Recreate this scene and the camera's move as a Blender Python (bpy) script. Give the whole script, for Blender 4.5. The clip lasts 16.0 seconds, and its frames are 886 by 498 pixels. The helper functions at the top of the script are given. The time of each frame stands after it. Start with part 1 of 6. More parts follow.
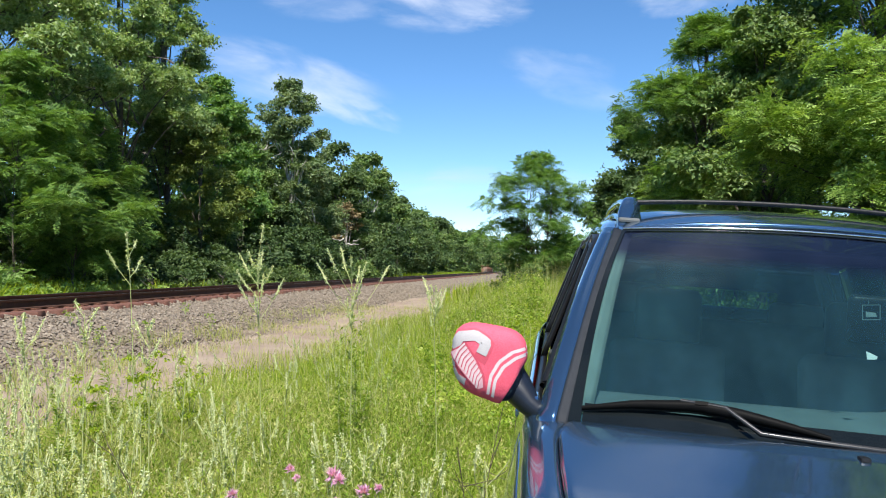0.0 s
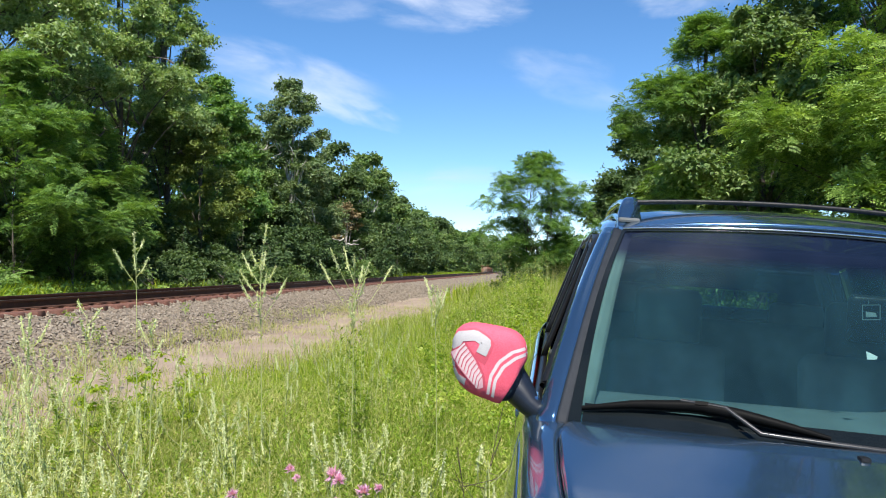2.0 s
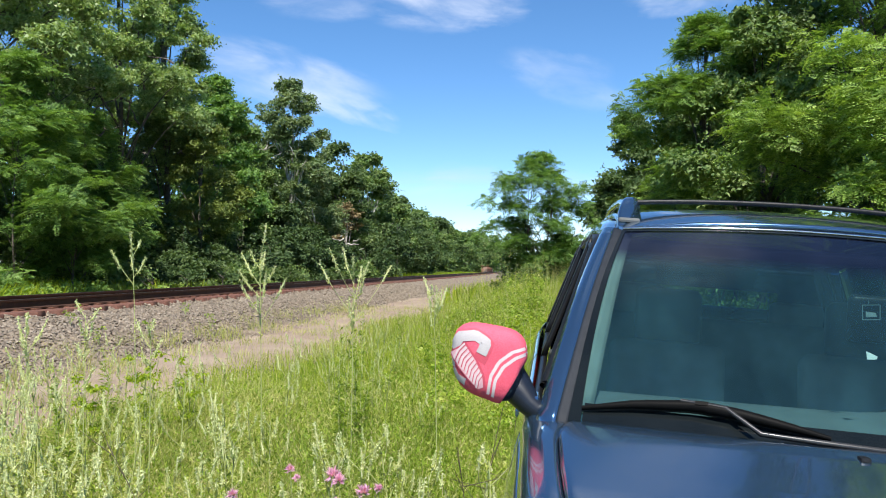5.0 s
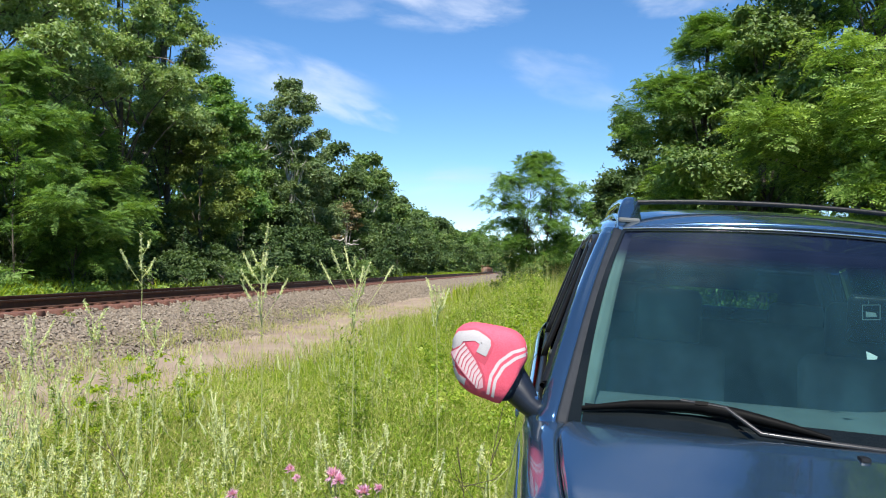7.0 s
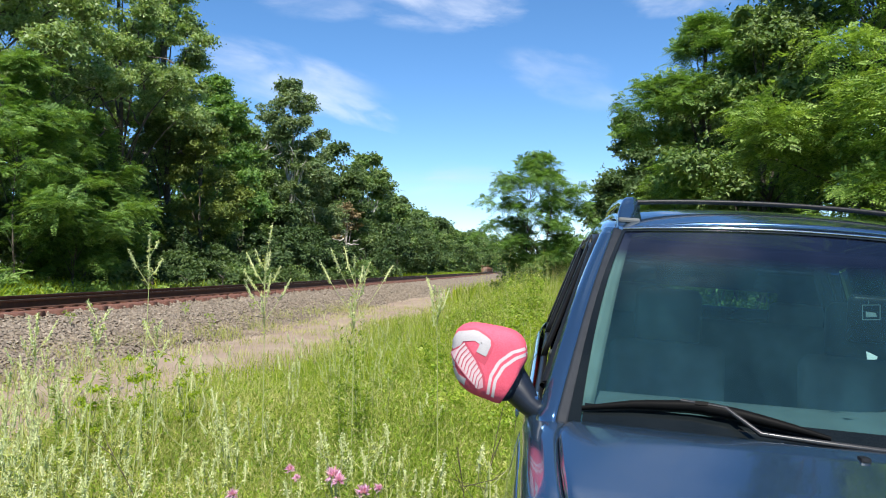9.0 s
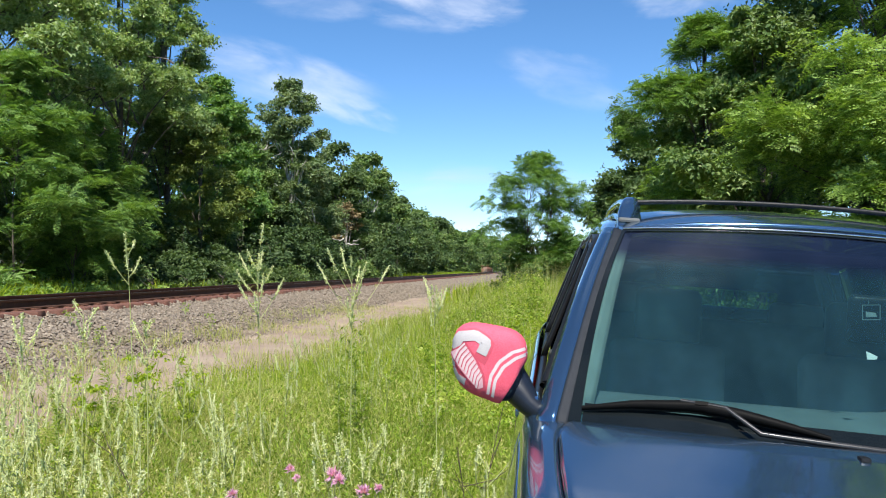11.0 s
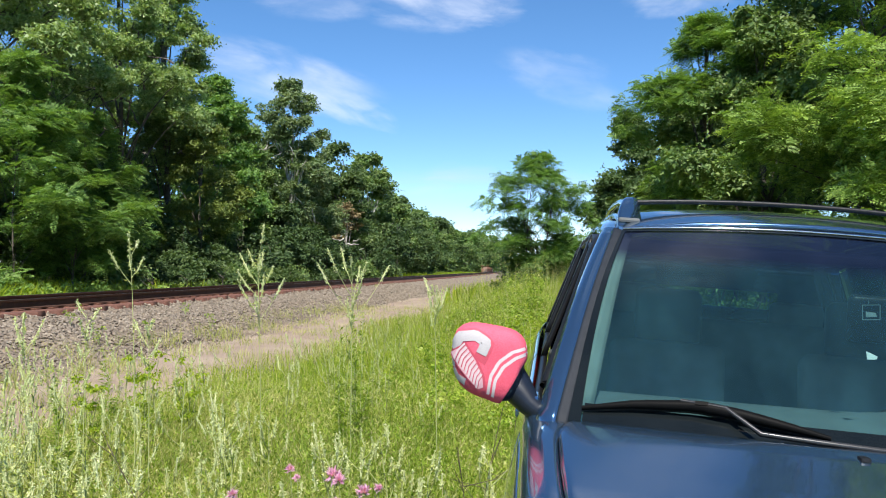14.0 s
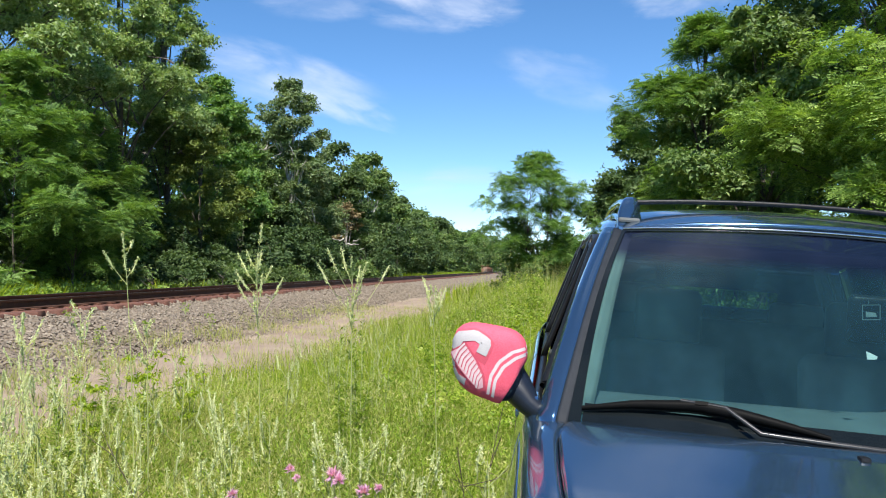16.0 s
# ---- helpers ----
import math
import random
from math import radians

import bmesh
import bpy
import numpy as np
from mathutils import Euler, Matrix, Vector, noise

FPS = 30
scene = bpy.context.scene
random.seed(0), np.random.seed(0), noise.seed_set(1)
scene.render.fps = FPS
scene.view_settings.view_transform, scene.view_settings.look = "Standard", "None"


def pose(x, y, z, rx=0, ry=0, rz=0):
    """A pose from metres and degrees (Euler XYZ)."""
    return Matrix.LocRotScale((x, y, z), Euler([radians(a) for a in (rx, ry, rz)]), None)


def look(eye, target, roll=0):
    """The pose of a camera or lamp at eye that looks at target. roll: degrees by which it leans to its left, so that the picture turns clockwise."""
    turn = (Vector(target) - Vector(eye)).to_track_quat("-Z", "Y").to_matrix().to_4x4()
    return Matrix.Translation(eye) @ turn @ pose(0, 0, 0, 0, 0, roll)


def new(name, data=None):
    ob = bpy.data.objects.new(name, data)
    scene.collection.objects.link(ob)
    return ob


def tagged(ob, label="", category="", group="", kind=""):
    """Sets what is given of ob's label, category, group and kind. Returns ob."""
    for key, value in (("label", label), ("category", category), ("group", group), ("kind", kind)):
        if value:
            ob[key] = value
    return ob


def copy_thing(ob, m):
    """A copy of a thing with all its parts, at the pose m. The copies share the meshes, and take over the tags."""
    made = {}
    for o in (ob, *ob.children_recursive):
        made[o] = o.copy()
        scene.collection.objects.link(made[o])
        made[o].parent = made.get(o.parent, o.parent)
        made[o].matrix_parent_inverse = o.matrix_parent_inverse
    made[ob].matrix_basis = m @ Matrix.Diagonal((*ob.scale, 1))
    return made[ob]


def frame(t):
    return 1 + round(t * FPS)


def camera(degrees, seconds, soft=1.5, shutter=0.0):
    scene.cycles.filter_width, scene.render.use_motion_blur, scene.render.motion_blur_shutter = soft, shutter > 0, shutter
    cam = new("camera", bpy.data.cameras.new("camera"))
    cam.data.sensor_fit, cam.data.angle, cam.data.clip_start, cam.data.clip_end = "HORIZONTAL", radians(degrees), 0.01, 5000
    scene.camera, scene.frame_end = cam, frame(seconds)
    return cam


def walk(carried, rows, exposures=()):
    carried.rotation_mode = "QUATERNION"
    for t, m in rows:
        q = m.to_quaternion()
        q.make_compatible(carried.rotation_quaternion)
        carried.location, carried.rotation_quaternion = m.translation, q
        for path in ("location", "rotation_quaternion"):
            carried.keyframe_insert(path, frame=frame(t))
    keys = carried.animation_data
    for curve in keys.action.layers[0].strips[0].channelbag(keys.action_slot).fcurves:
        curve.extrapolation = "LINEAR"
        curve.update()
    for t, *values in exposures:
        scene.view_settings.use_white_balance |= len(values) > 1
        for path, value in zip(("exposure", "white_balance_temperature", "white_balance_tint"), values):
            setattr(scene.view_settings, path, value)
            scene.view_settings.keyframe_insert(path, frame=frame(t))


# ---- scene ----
EYE = (0.0, 0.0, 1.55)
cam = camera(56.8, 16.0, soft=1.05)
VIEW = pose(EYE[0], EYE[1], EYE[2], 91.4, 0, 7.5)
walk(cam, [(0.0, VIEW), (16.0, VIEW)], exposures=((0.0, 0.69), (16.0, 0.69)))

# ---- daylight ----
SUN_EL, SUN_AZ = radians(57), radians(170)      # azimuth clockwise from +Y
to_sun = Vector((math.sin(SUN_AZ) * math.cos(SUN_EL), math.cos(SUN_AZ) * math.cos(SUN_EL), math.sin(SUN_EL)))
world = bpy.data.worlds.new("sky")
scene.world = world
world.use_nodes = True
wn = world.node_tree.nodes
sky = wn.new("ShaderNodeTexSky")
sky.sky_type, sky.sun_disc = "NISHITA", False
sky.sun_elevation, sky.sun_rotation = SUN_EL, SUN_AZ
sky.air_density, sky.dust_density, sky.ozone_density = 0.64, 0.0, 2.0
wn["Background"].inputs[1].default_value = 0.130
deep = wn.new("ShaderNodeHueSaturation")
deep.inputs["Saturation"].default_value = 1.2
deep.inputs["Hue"].default_value = 0.498
world.node_tree.links.new(sky.outputs[0], deep.inputs["Color"])
world.node_tree.links.new(deep.outputs[0], wn["Background"].inputs[0])
sun = new("sun", bpy.data.lights.new("sun", "SUN"))
sun.data.energy, sun.data.angle, sun.data.color = 5.0, radians(0.55), (1.0, 0.95, 0.87)
sun.matrix_world = look(to_sun * 100, (0, 0, 0))


# ---- small helpers ----
def part(name, data, material, parent=None, label=""):
    """One mesh object, from a bmesh or a mesh, under a thing or a part."""
    if isinstance(data, bmesh.types.BMesh):
        me = bpy.data.meshes.new(name)
        data.to_mesh(me)
        data.free()
    else:
        me = data
    if material is not None and not me.materials:
        me.materials.append(material)
    ob = new(name, me)
    ob.parent = parent
    return tagged(ob, label) if label else ob


def fast_mesh(name, verts, faces, smooth=False):
    """A mesh out of arrays: verts (n, 3) and faces (m, 3) or (m, 4)."""
    verts, faces = np.asarray(verts, np.float32), np.asarray(faces, np.int32)
    me = bpy.data.meshes.new(name)
    k = faces.shape[1]
    me.vertices.add(len(verts))
    me.vertices.foreach_set("co", verts.ravel())
    me.loops.add(faces.size)
    me.loops.foreach_set("vertex_index", faces.ravel())
    me.polygons.add(len(faces))
    me.polygons.foreach_set("loop_start", np.arange(0, faces.size, k, dtype=np.int32))
    me.polygons.foreach_set("use_smooth", np.full(len(faces), smooth))
    me.update(calc_edges=True)
    me.validate()
    return me


def joined(pieces):
    """Joins (verts, faces) pieces, all with faces of one size."""
    vs, fs, n = [], [], 0
    for v, f in pieces:
        vs.append(v)
        fs.append(f + n)
        n += len(v)
    return np.concatenate(vs), np.concatenate(fs)


def unit(a):
    return a / np.maximum(np.linalg.norm(a, axis=-1, keepdims=True), 1e-9)


def tube(points, radii, sides=6):
    """A tapered tube of quads along points, as (verts, faces)."""
    p = np.asarray(points, float)
    r = np.broadcast_to(np.asarray(radii, float), (len(p),))
    t = unit(np.gradient(p, axis=0))
    ref = np.where(np.abs(t[:, 2:3]) > 0.9, np.array([[1.0, 0, 0]]), np.array([[0, 0, 1.0]]))
    a = unit(np.cross(t, ref))
    b = np.cross(t, a)
    ang = np.linspace(0, 2 * np.pi, sides, endpoint=False)
    ring = (a[:, None] * np.cos(ang)[None, :, None] + b[:, None] * np.sin(ang)[None, :, None]) * r[:, None, None] + p[:, None]
    i, j = np.meshgrid(np.arange(len(p) - 1), np.arange(sides), indexing="ij")
    k = (j + 1) % sides
    f = np.stack([i * sides + j, i * sides + k, (i + 1) * sides + k, (i + 1) * sides + j], -1).reshape(-1, 4)
    return ring.reshape(-1, 3), f


def grid(func, us, vs):
    """Quads over two lists of parameters: func(u, v) gives the place."""
    v = np.array([[func(a, b) for b in vs] for a in us], float)
    n, m = len(us), len(vs)
    i, j = np.meshgrid(np.arange(n - 1), np.arange(m - 1), indexing="ij")
    f = np.stack([i * m + j, (i + 1) * m + j, (i + 1) * m + j + 1, i * m + j + 1], -1).reshape(-1, 4)
    return v.reshape(-1, 3), f


def thick(ob, t, offset=0.0):
    m = ob.modifiers.new("thickness", "SOLIDIFY")
    m.thickness, m.offset = t, offset
    return ob


def box_bm(sx, sy, sz, at=(0, 0, 0), bevel=0.0, segments=2, turn=None):
    bm = bmesh.new()
    bmesh.ops.create_cube(bm, size=1.0)
    bmesh.ops.scale(bm, vec=(sx, sy, sz), verts=bm.verts)
    if bevel:
        bmesh.ops.bevel(bm, geom=bm.edges[:], offset=bevel, segments=segments, affect="EDGES", profile=0.6)
    if turn is not None:
        bmesh.ops.transform(bm, matrix=turn, verts=bm.verts)
    bmesh.ops.translate(bm, vec=at, verts=bm.verts)
    for f in bm.faces:
        f.smooth = bevel > 0.01
    return bm


# ---- materials ----
def nodes_of(name):
    m = bpy.data.materials.new(name)
    m.use_nodes = True
    return m, m.node_tree.nodes, m.node_tree.links, m.node_tree.nodes["Principled BSDF"]


def ramp(nt, links, fac, stops):
    r = nt.new("ShaderNodeValToRGB")
    el = r.color_ramp.elements
    el[0].position, el[0].color = stops[0][0], (*stops[0][1], 1)
    el[1].position, el[1].color = stops[-1][0], (*stops[-1][1], 1)
    for pos, col in stops[1:-1]:
        e = el.new(pos)
        e.color = (*col, 1)
    links.new(fac, r.inputs[0])
    return r.outputs[0]


def noise_node(nt, links, scale, detail=4.0, rough=0.6, coord="Object", stretch=None, distortion=0.0):
    tc = nt.new("ShaderNodeTexCoord")
    n = nt.new("ShaderNodeTexNoise")
    n.inputs["Scale"].default_value, n.inputs["Detail"].default_value, n.inputs["Roughness"].default_value = scale, detail, rough
    n.inputs["Distortion"].default_value = distortion
    src = tc.outputs[coord]
    if stretch:
        mp = nt.new("ShaderNodeMapping")
        mp.inputs["Scale"].default_value = stretch
        links.new(src, mp.inputs[0])
        src = mp.outputs[0]
    links.new(src, n.inputs["Vector"])
    return n.outputs["Fac"]


def mix_col(nt, links, fac, a, b, mode="MIX"):
    m = nt.new("ShaderNodeMix")
    m.data_type, m.blend_type = "RGBA", mode
    for value, sock in ((fac, 0), (a, 6), (b, 7)):
        if isinstance(value, (int, float)):
            m.inputs[sock].default_value = value
        elif isinstance(value, tuple):
            m.inputs[sock].default_value = (*value, 1)
        else:
            links.new(value, m.inputs[sock])
    return m.outputs[2]


def bump(nt, links, bsdf, height, strength=0.4, distance=0.01):
    b = nt.new("ShaderNodeBump")
    b.inputs["Strength"].default_value, b.inputs["Distance"].default_value = strength, distance
    links.new(height, b.inputs["Height"])
    links.new(b.outputs[0], bsdf.inputs["Normal"])


def surface(name, dark, light, rough=0.6, metal=0.0, scale=8.0, fine=90.0, relief=0.3, depth=0.005, coat=0.0, coord="Object", spec=0.5):
    """A plain procedural surface: two colours mixed at two scales, with a fine relief."""
    m, nt, ln, b = nodes_of(name)
    big = noise_node(nt, ln, scale, coord=coord)
    small = noise_node(nt, ln, fine, 3.0, coord=coord)
    c1 = ramp(nt, ln, big, [(0.3, dark), (0.7, light)])
    c2 = ramp(nt, ln, small, [(0.25, tuple(v * 0.75 for v in dark)), (0.75, tuple(min(1, v * 1.15) for v in light))])
    ln.new(mix_col(nt, ln, 0.4, c1, c2), b.inputs["Base Color"])
    b.inputs["Roughness"].default_value, b.inputs["Metallic"].default_value = rough, metal
    b.inputs["Specular IOR Level"].default_value = spec
    b.inputs["Coat Weight"].default_value, b.inputs["Coat Roughness"].default_value = coat, 0.03
    if relief:
        bump(nt, ln, b, small, relief, depth)
    return m


def leafy(name, stops, through_light=0.35, rough=0.52, patch=0.35, patch_scale=0.5, spec=0.3):
    """Leaves: a colour for each leaf, larger patches of lighter and darker growth, light shining through."""
    m, nt, ln, b = nodes_of(name)
    geo = nt.new("ShaderNodeNewGeometry")
    col = ramp(nt, ln, geo.outputs["Random Per Island"], stops)
    big = noise_node(nt, ln, patch_scale, 2.0)
    tint = ramp(nt, ln, big, [(0.3, (1 - patch, 1 - patch * 0.8, 1 - patch)), (0.7, (1 + patch * 0.4, 1 + patch * 0.3, 1.0))])
    col = mix_col(nt, ln, 1.0, col, tint, "MULTIPLY")
    ln.new(col, b.inputs["Base Color"])
    b.inputs["Roughness"].default_value, b.inputs["Specular IOR Level"].default_value = rough, spec
    tr = nt.new("ShaderNodeBsdfTranslucent")
    ln.new(mix_col(nt, ln, 1.0, col, (1.1, 1.15, 0.5), "MULTIPLY"), tr.inputs[0])
    mx = nt.new("ShaderNodeMixShader")
    mx.inputs[0].default_value = through_light
    ln.new(b.outputs[0], mx.inputs[1])
    ln.new(tr.outputs[0], mx.inputs[2])
    ln.new(mx.outputs[0], nt["Material Output"].inputs[0])
    return m


M_LEAF_BROAD = leafy("broad_leaves", [(0.0, (0.100, 0.178, 0.056)), (0.5, (0.178, 0.272, 0.090)), (1.0, (0.290, 0.365, 0.150))])
M_LEAF_COTTON = leafy("cottonwood_leaves", [(0.0, (0.170, 0.262, 0.092)), (0.5, (0.300, 0.405, 0.160)), (1.0, (0.460, 0.540, 0.290))], 0.42, 0.4, 0.25, 0.4)
M_LEAF_FRESH = leafy("fresh_leaves", [(0.0, (0.10, 0.20, 0.055)), (0.5, (0.17, 0.305, 0.085)), (1.0, (0.28, 0.42, 0.13))], 0.45, 0.5, 0.2)
# dark green leaves, their colour lowered further for shade at the wood's edge
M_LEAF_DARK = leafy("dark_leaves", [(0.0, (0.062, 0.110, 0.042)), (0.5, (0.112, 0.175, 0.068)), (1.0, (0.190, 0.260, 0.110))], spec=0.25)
# leaves darkened to hold the shade of overhanging trees in their colour
M_LEAF_SHADED = leafy("shaded_leaves", [(0.0, (0.042, 0.080, 0.032)), (0.5, (0.078, 0.130, 0.052)), (1.0, (0.135, 0.195, 0.085))], 0.3, spec=0.2)
M_LEAF_BRIGHT = leafy("bright_leaves", [(0.0, (0.150, 0.255, 0.060)), (0.5, (0.270, 0.400, 0.095)), (1.0, (0.420, 0.550, 0.160))], 0.42, patch=0.4, patch_scale=0.8)
M_LEAF_TIER = leafy("locust_leaves", [(0.0, (0.098, 0.195, 0.050)), (0.5, (0.178, 0.305, 0.078)), (1.0, (0.295, 0.430, 0.122))], 0.4, 0.5, 0.4, 0.8)
M_LEAF_GREY = leafy("silvery_leaves", [(0.0, (0.108, 0.164, 0.072)), (0.5, (0.175, 0.250, 0.118)), (1.0, (0.300, 0.355, 0.205))])
M_LEAF_OLIVE = leafy("olive_leaves", [(0.0, (0.12, 0.17, 0.04)), (0.5, (0.20, 0.26, 0.07)), (1.0, (0.30, 0.35, 0.11))])
M_LEAF_RUST = leafy("withered_leaves", [(0.0, (0.18, 0.13, 0.07)), (1.0, (0.30, 0.23, 0.13))], 0.2)
M_GRASS = leafy("grass_blades", [(0.0, (0.16, 0.27, 0.03)), (0.45, (0.31, 0.43, 0.05)), (0.8, (0.46, 0.54, 0.10)), (1.0, (0.62, 0.57, 0.28))], 0.5, 0.5, 0.3, 0.9)
M_GRASS_PALE = leafy("pale_grass_blades", [(0.0, (0.24, 0.30, 0.06)), (0.4, (0.42, 0.46, 0.12)), (0.75, (0.58, 0.55, 0.24)), (1.0, (0.70, 0.60, 0.38))], 0.45, 0.5, 0.25, 0.9)
M_GRASS_LUSH = leafy("lush_grass_blades", [(0.0, (0.22, 0.34, 0.02)), (0.5, (0.38, 0.48, 0.03)), (1.0, (0.52, 0.58, 0.08))], 0.5, 0.5, 0.25, 0.7)
M_WEED_LEAF = leafy("weed_leaves", [(0.0, (0.31, 0.37, 0.08)), (0.5, (0.48, 0.52, 0.14)), (1.0, (0.62, 0.61, 0.26))], 0.45, 0.5, 0.25, 0.8)
M_STEM = surface("weed_stem", (0.28, 0.34, 0.10), (0.44, 0.46, 0.20), 0.6, scale=20, relief=0)
M_FLORET_SOFT = leafy("cream_florets", [(0.0, (0.50, 0.56, 0.24)), (0.4, (0.67, 0.70, 0.40)), (1.0, (0.82, 0.81, 0.56))], 0.4, 0.7, 0.1, 6.0, 0.2)
M_PETAL = leafy("purple_petals", [(0.0, (0.74, 0.32, 0.60)), (0.6, (0.86, 0.48, 0.75)), (1.0, (0.92, 0.70, 0.87))], 0.35, 0.6, 0.1)
M_BARK = surface("bark", (0.05, 0.042, 0.033), (0.13, 0.11, 0.09), 0.9, scale=3, fine=25, relief=0.8, depth=0.03)
M_BARK_PALE = surface("pale_bark", (0.30, 0.28, 0.24), (0.52, 0.49, 0.43), 0.85, scale=3, fine=20, relief=0.6, depth=0.02)


# ---- ground ----
def ground_height(x, y):
    """The lie of the land across the track: meadow, gravel path, ballast foot, woods."""
    z = np.interp(x, [-60, -22, -15, -13.5, -6.6, -4.4, -2.5, 0, 1.7, 5, 9, 60], [2.0, 0.8, 0.5, 0.35, 0.16, 0.05, 0.0, 0.0, -0.13, -0.2, 0.1, 1.5])
    return z + 0.03 * np.sin(x * 1.3 + 0.4 * y) * np.sin(y * 0.9)


def build_ground():
    def spread(near, step, far):
        a = list(np.arange(0, near, step))
        while a[-1] < far:
            a.append(a[-1] + max(step, a[-1] * 0.18))
        return np.array(a)
    half = spread(16, 0.25, 2600)
    xs = np.concatenate([-half[:0:-1], half])
    ys = np.concatenate([-half[:0:-1], half])
    v = np.array([(x, y, 0) for x in xs for y in ys])
    v[:, 2] = ground_height(v[:, 0], v[:, 1])
    n = len(ys)
    i, j = np.meshgrid(np.arange(len(xs) - 1), np.arange(n - 1), indexing="ij")
    f = np.stack([i * n + j, (i + 1) * n + j, (i + 1) * n + j + 1, i * n + j + 1], -1).reshape(-1, 4)
    soil, nt, ln, b = nodes_of("meadow_soil")
    big = noise_node(nt, ln, 0.8)
    fine = noise_node(nt, ln, 30, 5)
    c = mix_col(nt, ln, 0.5, ramp(nt, ln, big, [(0.3, (0.07, 0.11, 0.03)), (0.7, (0.16, 0.19, 0.06))]),
                ramp(nt, ln, fine, [(0.3, (0.05, 0.07, 0.02)), (0.7, (0.22, 0.20, 0.10))]))
    ln.new(c, b.inputs["Base Color"])
    b.inputs["Roughness"].default_value = 0.95
    bump(nt, ln, b, fine, 0.8, 0.05)
    tagged(part("ground", fast_mesh("ground", v, f, True), soil), "rough meadow ground with soil under grass and weeds", "ground", kind="structure")


build_ground()

RAIL_NEAR, RAIL_FAR, TIE_TOP = -9.6, -11.1, 0.80


def bed_height(x):
    return np.interp(x, [-14.4, -13.0, -9.15, -8.9, -8.4, -7.5, -6.2], [0.30, 0.74, 0.74, 0.66, 0.62, 0.50, 0.13])


def build_bed():
    rng = np.random.default_rng(4)
    xs = np.concatenate([np.arange(-14.4, -9, 0.35), np.arange(-9, -6.1, 0.12)])
    ys = np.concatenate([np.arange(-40, 6, 2.0), np.arange(6, 30, 0.12), np.arange(30, 80, 0.5), np.arange(80, 520, 6)])
    v = np.array([(x, y, 0.0) for x in xs for y in ys])
    v[:, 2] = bed_height(v[:, 0]) + rng.normal(0, 0.012, len(v))
    foot = v[:, 0] > -6.6
    v[foot, 0] += 0.25 * np.sin(v[foot, 1] * 0.8) + 0.12 * np.sin(v[foot, 1] * 2.3)
    n = len(ys)
    i, j = np.meshgrid(np.arange(len(xs) - 1), np.arange(n - 1), indexing="ij")
    f = np.stack([i * n + j, (i + 1) * n + j, (i + 1) * n + j + 1, i * n + j + 1], -1).reshape(-1, 4)
    m, nt, ln, b = nodes_of("crushed_stone_bed")
    tc = nt.new("ShaderNodeTexCoord")
    vo = nt.new("ShaderNodeTexVoronoi")
    vo.inputs["Scale"].default_value = 17
    ln.new(tc.outputs["Object"], vo.inputs["Vector"])
    sep = nt.new("ShaderNodeSeparateColor")
    ln.new(vo.outputs["Color"], sep.inputs[0])
    stone = ramp(nt, ln, sep.outputs[0], [(0.0, (0.115, 0.085, 0.057)), (0.5, (0.222, 0.170, 0.117)), (1.0, (0.319, 0.260, 0.186))])
    rust = noise_node(nt, ln, 0.6, 3)
    c = mix_col(nt, ln, ramp(nt, ln, rust, [(0.4, (0, 0, 0)), (0.75, (0.248, 0.248, 0.248))]), stone, (0.186, 0.136, 0.099))
    ln.new(c, b.inputs["Base Color"])
    b.inputs["Roughness"].default_value = 0.9
    bump(nt, ln, b, vo.outputs["Distance"], 0.9, 0.05)
    tagged(part("ballast_bed", fast_mesh("ballast_bed", v, f), m), "raised bed of grey crushed stone under the track", "ballast", kind="structure")
    # loose stones over the near shoulder
    stones, nt, ln, b = nodes_of("ballast_stone")
    geo = nt.new("ShaderNodeNewGeometry")
    c = ramp(nt, ln, geo.outputs["Random Per Island"], [(0.0, (0.111, 0.085, 0.058)), (0.35, (0.173, 0.133, 0.092)), (0.75, (0.235, 0.185, 0.127)), (1.0, (0.372, 0.310, 0.227))])
    ln.new(mix_col(nt, ln, 0.3, c, ramp(nt, ln, noise_node(nt, ln, 60), [(0.3, (0.099, 0.086, 0.073)), (0.7, (0.297, 0.264, 0.238))])), b.inputs["Base Color"])
    b.inputs["Roughness"].default_value = 0.85
    base = np.array([(1, 0, 0), (-1, 0, 0), (0, 1, 0), (0, -1, 0), (0, 0, 1), (0, 0, -1)], float)
    tri = np.array([(0, 2, 4), (2, 1, 4), (1, 3, 4), (3, 0, 4), (2, 0, 5), (1, 2, 5), (3, 1, 5), (0, 3, 5)])
    count = 28000
    y = 7.0 + 42 * rng.random(count) ** 2.2
    x = rng.uniform(-9.3, -6.2, count)
    size = rng.uniform(0.016, 0.038, count) * (1 + y * 0.012)
    place = np.stack([x, y, bed_height(x) + size * 0.35], -1)
    shape = base[None] * rng.uniform(0.6, 1.25, (count, 6, 3)) + rng.normal(0, 0.18, (count, 6, 3))
    ang = rng.uniform(0, 6.28, count)
    ca, sa = np.cos(ang), np.sin(ang)
    sx = shape[..., 0] * ca[:, None] - shape[..., 1] * sa[:, None]
    sy = shape[..., 0] * sa[:, None] + shape[..., 1] * ca[:, None]
    tilt = rng.normal(0, 0.5, count)[:, None]
    sz = shape[..., 2] * np.cos(tilt) + sx * np.sin(tilt)
    v = np.stack([sx, sy, sz * 0.8], -1) * size[:, None, None] + place[:, None]
    f = tri[None] + (np.arange(count) * 6)[:, None, None]
    tagged(part("ballast_stones", fast_mesh("ballast_stones", v.reshape(-1, 3), f.reshape(-1, 3)), stones), "loose angular grey ballast stones on the shoulder", "ballast", kind="stuff")


